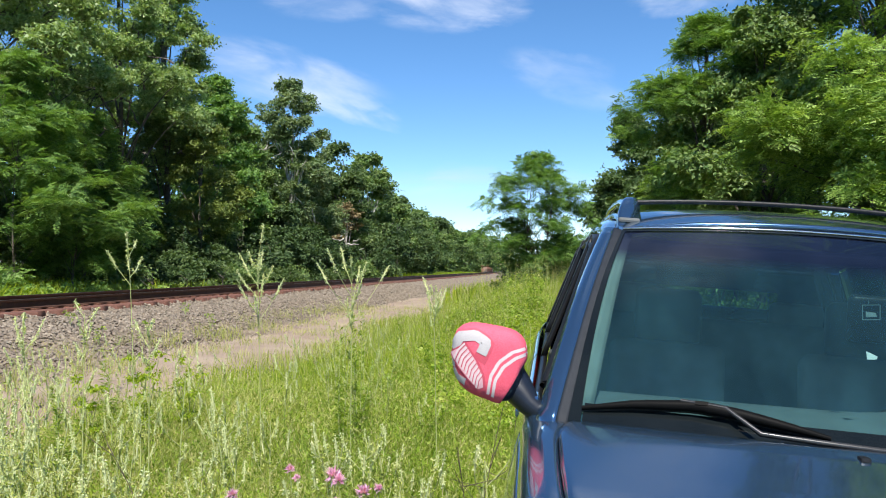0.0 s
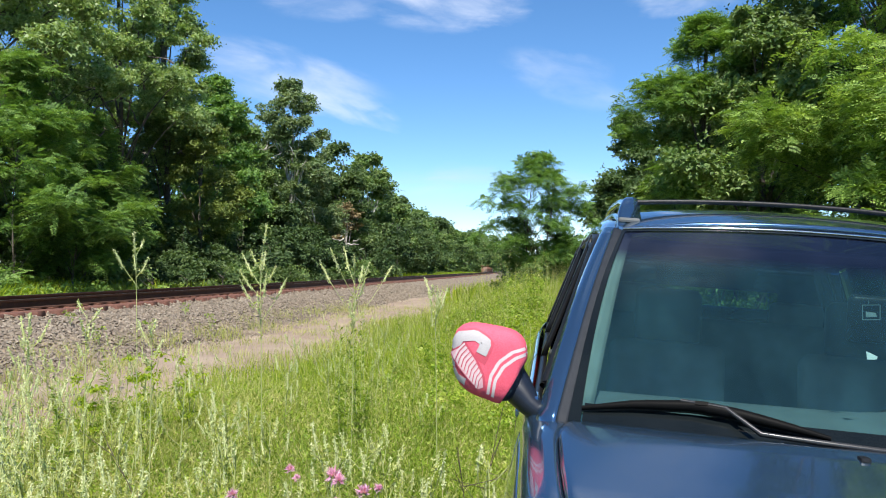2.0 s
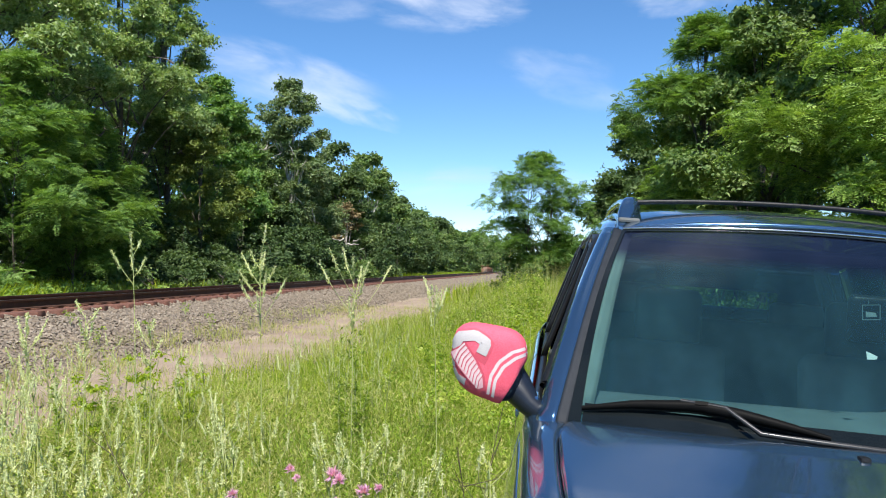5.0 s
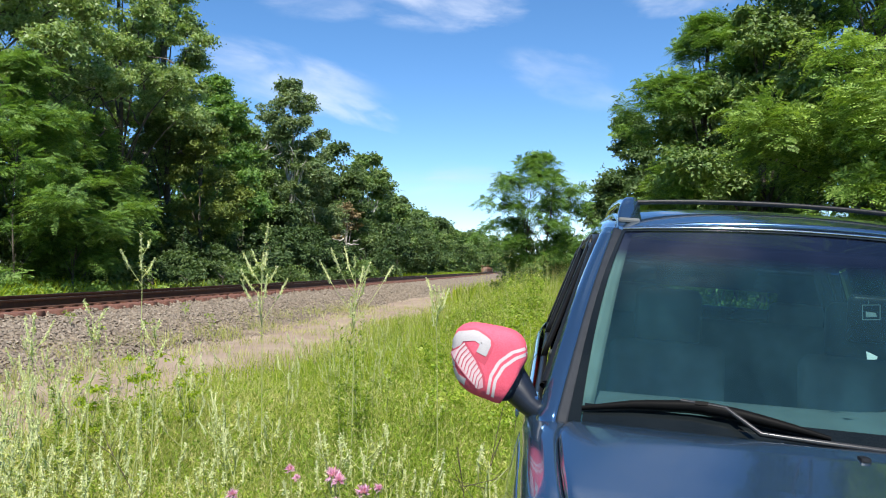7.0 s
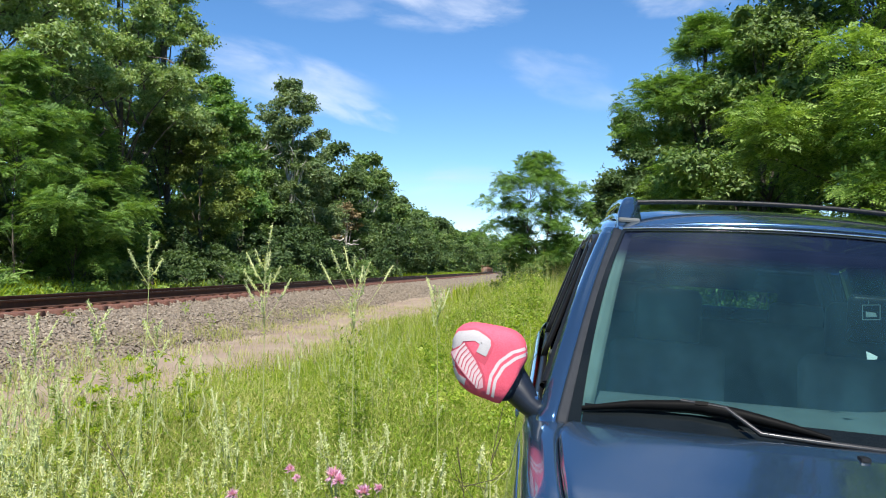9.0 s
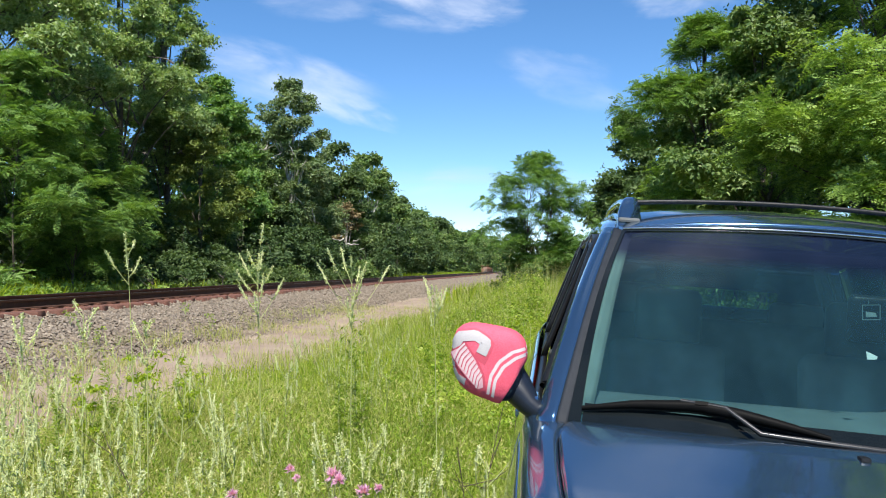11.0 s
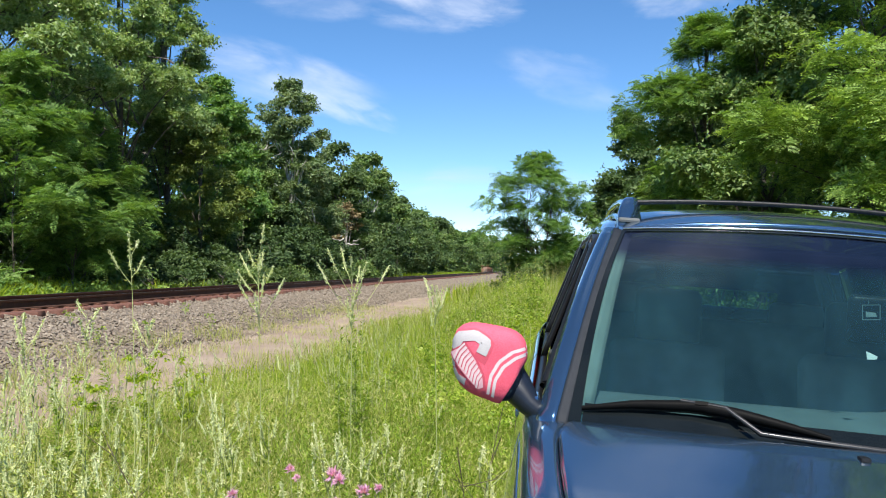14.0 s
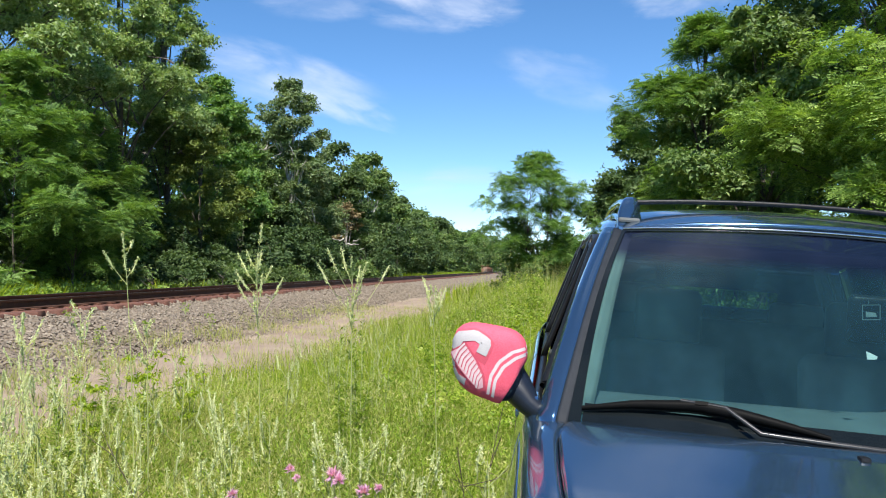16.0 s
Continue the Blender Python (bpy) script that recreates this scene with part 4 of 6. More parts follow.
def sweet_clover(name, h, seed, spikes=9, spread=0.3, leafy_share=1.0, label="tall sweet clover weed with white flower spikes", bushy=0.45, bold=1.0, split=False, width=None):
    """A branching weed: stem, branches, small leaves, and spikes of tiny white florets."""
    rng = np.random.default_rng(seed)
    thing = tagged(new(name), label, "weed")
    ts = np.linspace(0, 1, 7)
    bow = rng.normal(0, 0.012 if split else 0.05, 2)
    line = np.stack([bow[0] * h * ts ** 2, bow[1] * h * ts ** 2, h * 0.86 * ts], -1)
    stems, lp, bunches = [tube(line, (0.0048 if split else 0.0045 * bold) * (1 - 0.6 * ts), 5)], [], []
    for k in range(spikes):
        t = bushy + (1 - bushy) * (k + 0.5) / spikes
        a = line[int(t * 6)] * (1 - (t * 6) % 1) + line[min(6, int(t * 6) + 1)] * ((t * 6) % 1)
        ang = k * 2.4 + rng.uniform(-0.4, 0.4)
        out = np.array([math.cos(ang), math.sin(ang), 0])
        ln = h * spread * rng.uniform(0.35, 1.2) * (1.1 - 0.4 * t)
        s = np.linspace(0, 1, 6)[:, None]
        tip = a + out * ln * (rng.uniform(0.2, 0.75) if split else rng.uniform(0.28, 0.72) * 0.95) + np.array([0, 0, ln * rng.uniform(0.75, 1.05)])
        br = a + (tip - a) * s + out * ln * (0.04 if split else 0.10) * np.sin(s * np.pi * (1.0 if split else rng.uniform(0.8, 1.4)))
        stems.append(tube(br, np.linspace(0.0026, 0.0011, 6) * min(bold, 1.2), 4))
        spike = min(0.15 if split else 0.13, ln * 0.7) * rng.uniform(0.8, 1.25)
        d = unit(br[-1] - br[-2])
        m = int((24 + 26 * (bold > 1)) * spike / 0.1)
        u = rng.random(m)
        fp = br[-1] - d * (spike * u)[:, None] + unit(rng.normal(0, 1, (m, 3))) * ((0.0035 + 0.004 * u) * bold)[:, None]
        core = tube(br[-1] - d * (spike * np.linspace(1, 0, 5))[:, None], np.array([0.0025, 0.0042, 0.0042, 0.003, 0.001]) * (1.15 if bold > 1.3 else 0.5), 5)
        bunches.append(joined([core, leaf_quads(fp, rng.normal(0, 1, (m, 3)) - np.array([0, 0, 0.4]), rng.normal(0, 1, (m, 3)), rng.uniform(0.006, 0.010, m) * bold, rng.uniform(0.004, 0.006, m) * bold)]))
        q = rng.random(int(6 * leafy_share))
        lp.append(a + (tip - a) * (q * 0.7)[:, None])
    q = rng.random(int(26 * leafy_share))
    lp.append(line[0] + (line[-1] - line[0]) * (0.15 + 0.8 * q)[:, None])
    lp = np.concatenate(lp)
    lp = np.repeat(lp, 3, 0) + rng.normal(0, 0.008, (len(lp) * 3, 3))
    n = len(lp)
    leaves = leaf_quads(lp, rng.normal(0, 1, (n, 3)) * np.array([1, 1, 0.4]) + np.array([0, 0, 0.3]), rng.normal(0, 0.4, (n, 3)) + np.array([0, 0, 1.0]), rng.uniform(0.018, 0.034, n), rng.uniform(0.007, 0.013, n))
    if split:
        part("stem", fast_mesh("stem", *stems[0], True), M_STEM, thing)
        for k in range(spikes):
            br = part("branch", fast_mesh("branch", *stems[k + 1], True), M_STEM, thing)
            part("flower_spike", fast_mesh("flower_spike", *bunches[k]), M_FLORET_SOFT, br, "whitish flower spike")
    else:
        tagged(part("branching_stem", fast_mesh("branching_stem", *joined(stems), True), M_STEM, thing), kind="stuff")
        tagged(part("inflorescence", fast_mesh("inflorescence", *joined(bunches)), M_FLORET_SOFT, thing, "whitish flower spikes"), kind="stuff")
    tagged(part("foliage", fast_mesh("foliage", *leaves), M_WEED_LEAF, thing), kind="stuff")
    return thing


TALL, LESSER = [], []


def stand(thing, x, y, turn=0.0):
    thing.matrix_basis = pose(x, y, float(ground_height(x, y)) - 0.03, 0, 0, turn)
    return thing


def build_weeds():
    # the tall ones that stand up against the wood and sway: place, height, seed, spikes, spread, gain of the sway
    for x, y, h, seed, spikes, spread, gain in [(-2.66, 5.0, 1.92, 1, 5, 0.20, 1.0), (-2.0, 5.5, 1.90, 2, 12, 0.20, 0.45), (-1.36, 5.5, 1.80, 3, 10, 0.28, 0.2), (-0.78, 5.6, 1.68, 4, 7, 0.21, 0.12),
                                                (-2.72, 4.5, 1.50, 5, 6, 0.18, 0.8), (-2.36, 4.6, 1.42, 6, 5, 0.16, 0.7), (-3.0, 4.4, 1.46, 7, 5, 0.16, 0.8)]:
        turn = 40 * seed + (180 if seed < 3 else 0)
        w = stand(sweet_clover("sweet_clover", h, 200 + seed, spikes, spread, 0.2, bushy={1: 0.86, 2: 0.70, 3: 0.72, 4: 0.80}.get(seed, 0.78), bold=1.6, split=True, label="tall swaying sweet clover weed with white flower spikes"), x, y, turn)
        tagged(w, group="tall sweet clover weeds")
        TALL.append((w, x, y, turn, gain))
    kinds = [sweet_clover("sweet_clover", 0.55 + 0.07 * k, 300 + k, 4 + k // 2, 0.40, 0.5, "knee-high sweet clover weed with whitish flower spikes", bold=1.55) for k in range(6)]
    rng = random.Random(12)
    spots = []
    while len(spots) < 125:
        y = 2.9 + 6.0 * rng.random() ** 1.3
        x = rng.uniform(-5.3, -0.25)
        if rng.random() < 0.2 + 0.12 * (x + 4) or (x < -3.4 and rng.random() < 0.75) or (y > 4.6 and x > -3.9 and rng.random() < 0.8):
            continue
        spots.append((x, y))
    for k, (x, y) in enumerate(spots):
        m = pose(x, y, float(ground_height(x, y)) - 0.05, rng.uniform(-8, 8), rng.uniform(-8, 8), rng.uniform(0, 360))
        w = kinds[k] if k < 6 else copy_thing(kinds[k % 6], m)
        w.matrix_basis = m
        tagged(w, group="sweet clover weeds")
        LESSER.append(w)
    # waist-high ones towards the gravel path
    for k in range(11):
        x, y = -2.35 - 0.125 * k + rng.uniform(-0.2, 0.2), rng.uniform(3.9, 5.6)
        w = sweet_clover("sweet_clover", rng.uniform(0.8, 1.2), 400 + k, 6, 0.28, 0.3, "waist-high pale sweet clover weed with cream flower spikes", 0.4, 1.4)
        w.matrix_basis = pose(x, y, float(ground_height(x, y)) - 0.04, rng.uniform(-5, 5), rng.uniform(-5, 5), rng.uniform(0, 360))
        tagged(w, group="sweet clover weeds")
        LESSER.append(w)
    # thin ones over the edge of the path
    for k in range(16):
        y = rng.uniform(6.4, 9.2)
        x = -y * rng.uniform(0.165, 0.285)
        w = sweet_clover("sweet_clover", rng.uniform(0.75, 1.2), 440 + k, 6, 0.26, 0.8, "waist-high pale sweet clover weed with cream flower spikes", 0.45, 1.0)
        w.matrix_basis = pose(x, y, float(ground_height(x, y)) - 0.04, rng.uniform(-5, 5), rng.uniform(-5, 5), rng.uniform(0, 360))
        tagged(w, group="sweet clover weeds")
        LESSER.append(w)
    # leafy upright goldenrods
    r2 = np.random.default_rng(44)
    first = None
    for k, (x, y, h) in enumerate([(-1.55, 5.9, 1.42), (-1.5, 6.3, 1.25), (-3.0, 4.7, 0.95), (-1.2, 9.0, 1.3), (-0.9, 9.4, 1.4), (-1.6, 8.6, 1.1), (-0.5, 10.2, 1.4), (-3.55, 6.2, 0.9)]):
        if first is None:
            first = tagged(new("goldenrod"), "upright leafy green goldenrod stalk", "weed", "goldenrods")
            ts = np.linspace(0, 1, 6)
            stalks, sets = [], []
            for q, (dx, dy, tall) in enumerate([(0.03, 0.02, 1.0), (-0.07, 0.05, 0.8), (0.09, -0.05, 0.68), (-0.03, -0.09, 0.55)]):
                stalks.append(tube(np.stack([dx * ts, dy * ts ** 2, 1.3 * tall * ts], -1), 0.004 * (1 - 0.7 * ts), 5))
                n = 130
                t = r2.random(n)
                a = r2.uniform(0, 6.28, n)
                p = np.stack([dx * t, dy * t * t, 1.3 * tall * (0.1 + 0.9 * t)], -1)
                d = np.stack([np.cos(a), np.sin(a), r2.uniform(-0.3, 1.3, n)], -1)
                sets.append(leaf_quads(p, d, r2.normal(0, 0.5, (n, 3)) + np.array([0, 0, 1.0]), r2.uniform(0.05, 0.10, n) * (1.15 - 0.6 * t), r2.uniform(0.008, 0.014, n)))
            part("stem", fast_mesh("stem", *joined(stalks), True), M_STEM, first)
            part("foliage", fast_mesh("foliage", *joined(sets)), M_GRASS, first)
            w = first
        else:
            w = copy_thing(first, pose(0, 0, 0))
        w.scale = (1, 1, h / 1.3)
        w.location = (x, y, float(ground_height(x, y)) - 0.03)
        w.rotation_euler = (radians(r2.uniform(-4, 4)), radians(r2.uniform(-4, 4)), k * 1.3)
    # purple knapweed heads
    for k, (x, y, z, s) in enumerate([(-0.985, 3.66, 0.60, 1.9), (-0.955, 3.64, 0.585, 1.5), (-0.83, 3.60, 0.545, 1.7), (-0.77, 3.62, 0.56, 1.1), (-1.22, 3.75, 0.60, 1.2), (-1.17, 3.70, 0.575, 0.9), (-1.42, 3.55, 0.53, 1.3), (-0.93, 3.50, 0.53, 0.9)]):
        knap = tagged(new("knapweed"), "thin knapweed stalk with a purple flower head", "wildflower", "purple knapweed flowers")
        g = float(ground_height(x, y)) - 0.02
        knap.location = (x, y, g)
        top = z - g
        ts = np.linspace(0, 1, 5)
        part("stem", fast_mesh("stem", *tube(np.stack([0.05 * (1 - ts), 0.03 * (1 - ts), top * ts], -1), 0.002, 5), True), M_STEM, knap)
        bm = bmesh.new()
        bmesh.ops.create_uvsphere(bm, u_segments=8, v_segments=6, radius=0.007 * s)
        bmesh.ops.translate(bm, vec=(0, 0, top), verts=bm.verts)
        part("bud", bm, M_STEM, knap)
        n = 80
        d = unit(r2.normal(0, 1, (n, 3)) + np.array([0, 0, 1.1]))
        part("petals", fast_mesh("petals", *leaf_quads(np.tile((0, 0, top + 0.004), (n, 1)), d, r2.normal(0, 1, (n, 3)), r2.uniform(0.018, 0.030, n) * s, np.full(n, 0.006) * s)), M_PETAL, knap, "purple petals")


def leafy_plant(name, x, y, z, h, wide, leaf, count, material, seed, label, category="weed", group=""):
    """A small bushy plant: a few stems and a loose mass of leaves."""
    rng = np.random.default_rng(seed)
    thing = tagged(new(name), label, category, group)
    thing.location = (x, y, z)
    stems = []
    tips = []
    for k in range(5):
        a = k * 1.26 + rng.uniform(0, 0.6)
        tip = np.array([math.cos(a) * wide * 0.35, math.sin(a) * wide * 0.35, h * rng.uniform(0.7, 1.0)])
        s = np.linspace(0, 1, 5)[:, None]
        stems.append(tube(tip * s ** np.array([1.5, 1.5, 1.0]), np.linspace(0.005, 0.002, 5), 5))
        tips.append(tip)
        part("stem", fast_mesh("stem", *stems[-1], True), M_STEM, thing)
    c = np.concatenate([np.array(tips) * t for t in (0.95, 0.75, 0.5)])
    v, f = crown_leaves(rng, c, np.full(len(c), wide * 0.22), count, leaf, "leaf", 1.0)
    tagged(part("foliage", fast_mesh("foliage", v, f), material, thing), kind="stuff")
    return thing


def dead_weed(x, y, h, seed):
    """A dark dry stalk with bare side twigs."""
    rng = np.random.default_rng(seed)
    thing = tagged(new("dry_weed"), "dark dry weed stalk with bare twigs beside the car", "weed", "dry weed stalks")
    thing.location = (x, y, float(ground_height(x, y)) - 0.02)
    top = np.array([rng.normal(0, 0.18), rng.normal(0, 0.1), h])
    s = np.linspace(0, 1, 6)[:, None]
    part("stem", fast_mesh("stem", *tube(top * s ** np.array([1.6, 1.6, 1.0]), np.linspace(0.0035, 0.0014, 6), 5), True), M_DRY, thing)
    for k in range(7):
        t = rng.uniform(0.35, 0.95)
        a = top * np.array([t ** 1.6, t ** 1.6, t])
        b = a + np.array([rng.normal(0, 0.12), rng.normal(0, 0.06), rng.uniform(0.05, 0.16)])
        part("twig", fast_mesh("twig", *tube(a + (b - a) * np.linspace(0, 1, 4)[:, None], np.linspace(0.002, 0.0009, 4), 4), True), M_DRY, thing)


M_DRY = surface("dry_dark_stalk", (0.07, 0.055, 0.035), (0.14, 0.11, 0.07), 0.8, scale=20, relief=0)
build_weeds()
for n, (x, y, h) in enumerate([(-0.30, 3.3, 0.85), (-0.36, 3.7, 0.95), (-0.24, 4.3, 0.9), (-0.5, 3.1, 0.7), (-1.75, 3.6, 0.75)]):
    dead_weed(x, y, h, 600 + n)
for n, (x, y, h, w) in enumerate([(-3.12, 6.0, 0.92, 0.34), (-3.35, 5.6, 0.74, 0.26), (-2.9, 6.3, 0.85, 0.3), (-0.42, 9.2, 1.15, 0.6), (-0.2, 8.2, 1.05, 0.5)]):
    leafy_plant("leafy_weed", x, y, float(ground_height(x, y)), h, w, 0.024, 1000, M_GRASS_LUSH, 500 + n, "leafy bright green weed between the grasses", group="leafy weeds")
for n, (x, y) in enumerate([(-7.3, 14.2), (-7.9, 17.0), (-7.0, 12.0), (-7.5, 20.0), (-8.1, 13.0), (-6.9, 16.0)]):
    leafy_plant("ballast_weed", x, y, float(bed_height(x)) - 0.01, 0.22 + 0.06 * (n % 3), 0.24, 0.03, 140, M_GRASS, 520 + n, "small dull green weed growing in the ballast", group="weeds in the ballast")


def build_hut():
    hut = tagged(new("trackside_hut"), "distant rust-brown trackside hut with flat roof", "hut")
    hut.location = (-14.3, 185, 0.3)
    m = surface("rust_brown_sheet", (0.22, 0.10, 0.07), (0.36, 0.18, 0.13), 0.8, 0, 1, 12)
    w = surface("dull_brown_sheet", (0.30, 0.20, 0.15), (0.42, 0.30, 0.24), 0.7, 0, 1, 12)
    part("wall", box_bm(2.4, 2.4, 1.9, (0, 0, 0.95), 0.03), m, hut)
    part("roof", box_bm(2.7, 2.7, 0.14, (0, 0, 1.97), 0.03), m, hut)
    part("door", box_bm(0.8, 0.06, 1.6, (-0.3, -1.225, 0.85), 0.01), w, hut)


build_hut()


# ---- the car ----
def paint_material():
    m, nt, ln, b = nodes_of("blue_car_paint")
    flake = noise_node(nt, ln, 900, 2)
    big = noise_node(nt, ln, 3, 3)
    ln.new(mix_col(nt, ln, 0.5, ramp(nt, ln, flake, [(0.3, (0.052, 0.116, 0.205)), (0.7, (0.090, 0.172, 0.280))]),
                   ramp(nt, ln, big, [(0.3, (0.062, 0.130, 0.228)), (0.7, (0.078, 0.152, 0.255))])), b.inputs["Base Color"])
    b.inputs["Metallic"].default_value, b.inputs["Roughness"].default_value = 0.82, 0.16
    b.inputs["Coat Weight"].default_value, b.inputs["Coat IOR"].default_value = 1.0, 1.5
    rough = ramp(nt, ln, noise_node(nt, ln, 14, 4), [(0.35, (0.02, 0.02, 0.02)), (0.7, (0.07, 0.07, 0.07))])
    ln.new(rough, b.inputs["Coat Roughness"])
    return m


def glass_material(name, tint, band=None, dust_haze=0.03):
    m, nt, ln, b = nodes_of(name)
    nt.remove(b)
    tr, gl, df = nt.new("ShaderNodeBsdfTransparent"), nt.new("ShaderNodeBsdfGlossy"), nt.new("ShaderNodeBsdfDiffuse")
    tr.inputs[0].default_value = (*tint, 1)
    gl.inputs["Roughness"].default_value = 0.01
    # teal film: some dust, mostly sky reflection and haze painted as diffuse colour
    df.inputs[0].default_value = (0.15, 0.45, 0.53, 1)
    if band:
        tc, sp = nt.new("ShaderNodeTexCoord"), nt.new("ShaderNodeSeparateXYZ")
        ln.new(tc.outputs["Object"], sp.inputs[0])
        mr = nt.new("ShaderNodeMapRange")
        mr.inputs[1].default_value, mr.inputs[2].default_value = band[0], band[1]
        ln.new(sp.outputs[2], mr.inputs[0])
        ln.new(mix_col(nt, ln, mr.outputs[0], tint, band[2]), tr.inputs[0])
        ln.new(mix_col(nt, ln, mr.outputs[0], (0.15, 0.45, 0.53), (0.13, 0.17, 0.36)), df.inputs[0])
    # stretched noise paints streaks of reflected cloud into the film
    haze_mask = ramp(nt, ln, noise_node(nt, ln, 5, 4, 0.55, stretch=(1.4, 0.45, 0.35)), [(0.3, (dust_haze * 0.55, dust_haze * 0.55, dust_haze * 0.55)), (0.75, (dust_haze * 1.7, dust_haze * 1.7, dust_haze * 1.7))])
    fr, m1, m2 = nt.new("ShaderNodeFresnel"), nt.new("ShaderNodeMixShader"), nt.new("ShaderNodeMixShader")
    fr.inputs[0].default_value = 1.6
    ln.new(haze_mask, m1.inputs[0])
    ln.new(tr.outputs[0], m1.inputs[1])
    ln.new(df.outputs[0], m1.inputs[2])
    ln.new(fr.outputs[0], m2.inputs[0])
    ln.new(m1.outputs[0], m2.inputs[1])
    ln.new(gl.outputs[0], m2.inputs[2])
    ln.new(m2.outputs[0], nt["Material Output"].inputs[0])
    return m


M_PAINT = paint_material()
M_GLASS = glass_material("tinted_windshield_glass", (0.38, 0.74, 0.74), (1.555, 1.60, (0.07, 0.09, 0.17)), 0.036)
M_SIDE_GLASS = glass_material("tinted_side_glass", (0.035, 0.045, 0.043))
M_REAR_GLASS = glass_material("tinted_rear_glass", (0.62, 0.70, 0.64), dust_haze=0.005)
M_BLACK = surface("black_plastic_trim", (0.005, 0.005, 0.0055), (0.012, 0.012, 0.013), 0.42, 0, 20, 300, 0.15, 0.001, spec=0.3)
M_FRIT = surface("black_glass_enamel", (0.004, 0.005, 0.006), (0.008, 0.009, 0.010), 0.35, 0, 20, 300, 0, spec=0.12)
M_FRIT_GLOSS = surface("glossy_black_enamel", (0.004, 0.006, 0.007), (0.010, 0.013, 0.014), 0.10, 0, 6, 300, 0, spec=0.25)
M_GREY_TRIM = surface("grey_rubber_trim", (0.014, 0.017, 0.022), (0.026, 0.030, 0.037), 0.65, 0, 20, 300, 0.1, 0.001, spec=0.2)
M_CHROME = surface("bright_metal", (0.5, 0.5, 0.5), (0.7, 0.7, 0.7), 0.15, 1.0, 20, 200, 0.0)
M_FABRIC = surface("grey_seat_fabric", (0.27, 0.275, 0.28), (0.39, 0.395, 0.40), 0.95, 0, 15, 400, 0.4, 0.002)
M_DASH = surface("grey_dashboard_vinyl", (0.055, 0.062, 0.065), (0.085, 0.094, 0.097), 0.7, 0, 10, 400, 0.3, 0.001)
M_LINING = surface("grey_pillar_lining", (0.10, 0.105, 0.10), (0.15, 0.155, 0.15), 0.8, 0, 10, 300, 0.2, 0.001)
M_BELT = surface("tan_belt_webbing", (0.42, 0.34, 0.26), (0.56, 0.47, 0.36), 0.9, 0, 30, 400, 0.3, 0.001)
M_STICKER = surface("pale_sticker_film", (0.05, 0.065, 0.07), (0.10, 0.12, 0.125), 0.7, 0, 60, 300, 0)
M_WIPER = surface("black_wiper_rubber", (0.003, 0.003, 0.003), (0.006, 0.006, 0.006), 0.55, 0, 20, 300, 0, spec=0.06)
M_ARM = surface("satin_black_metal", (0.02, 0.02, 0.021), (0.045, 0.045, 0.046), 0.28, 0.2, 10, 200, 0)
M_RUBBER = surface("tyre_rubber", (0.015, 0.015, 0.015), (0.04, 0.038, 0.035), 0.85, 0, 15, 120, 0.4)
M_ALLOY = surface("alloy_wheel_metal", (0.35, 0.36, 0.37), (0.5, 0.5, 0.5), 0.3, 0.9, 10, 100, 0.1)
M_SOCK = surface("red_stretch_fabric", (0.62, 0.065, 0.11), (0.80, 0.13, 0.19), 0.85, 0, 10, 260, 0.6, 0.0015, spec=0.3)
M_SOCK_WHITE = surface("white_printed_fabric", (0.56, 0.45, 0.46), (0.68, 0.57, 0.58), 0.85, 0, 20, 500, 0.4, 0.001, spec=0.3)
M_SOCK_GREY = surface("grey_printed_fabric", (0.36, 0.34, 0.345), (0.48, 0.45, 0.455), 0.85, 0, 20, 500, 0.4, 0.001, spec=0.3)
M_SOCK_PINK = surface("pink_printed_fabric", (0.62, 0.34, 0.38), (0.72, 0.44, 0.48), 0.85, 0, 20, 500, 0.4, 0.001, spec=0.3)
M_SOCK_DARK = surface("dark_red_printed_fabric", (0.46, 0.06, 0.10), (0.58, 0.09, 0.13), 0.85, 0, 20, 500, 0.4, 0.001, spec=0.3)
M_RED_LAMP = surface("red_lamp_plastic", (0.35, 0.02, 0.02), (0.5, 0.03, 0.03), 0.2, 0, 10, 100, 0.0, coat=0.5)

M_NAVY = surface("dark_navy_paint", (0.006, 0.009, 0.016), (0.010, 0.014, 0.024), 0.4, 0, 10, 200, 0, coat=0.15, spec=0.3)

CAR_AT = pose(0.772, 2.2, -0.03, 0, 4.5, 0)      # it leans on the slope


def lerp(a, b, t):
    return a + (b - a) * t


def plan(y):
    """How far the flanks draw in towards front and rear."""
    return float(np.interp(y, [-1.18, -1.12, -0.95, -0.6, -0.2, 0.3, 2.2, 2.6, 2.78, 2.84], [0.70, 0.82, 0.93, 0.978, 0.995, 1.0, 1.0, 0.975, 0.92, 0.86]))


def flank(y, z):
    """Half the car's width at that place, below the windows."""
    zs = [0.28, 0.42, 0.62, 0.80, 0.92, 1.00, 1.06, 1.10]
    door = float(np.interp(z, zs, [0.88, 0.945, 0.972, 0.978, 0.970, 0.958, 0.947, 0.922]))
    wing = float(np.interp(z, zs, [0.89, 0.945, 0.972, 0.974, 0.960, 0.944, 0.924, 0.905]))
    return plan(y) * lerp(wing, door, min(1.0, max(0.0, (y + 0.1) / 0.5)))


def belt_z(y):
    return float(np.interp(y, [-1.18, -0.9, -0.45, 0.0, 0.5, 2.6, 2.84], [0.86, 0.945, 1.035, 1.102, 1.14, 1.20, 1.20]))


def hood_edge(y):
    return float(np.interp(y, [-1.12, -0.9, -0.45, -0.3, -0.1, -0.04, 0.03], [0.66, 0.765, 0.822, 0.831, 0.836, 0.830, 0.808]))


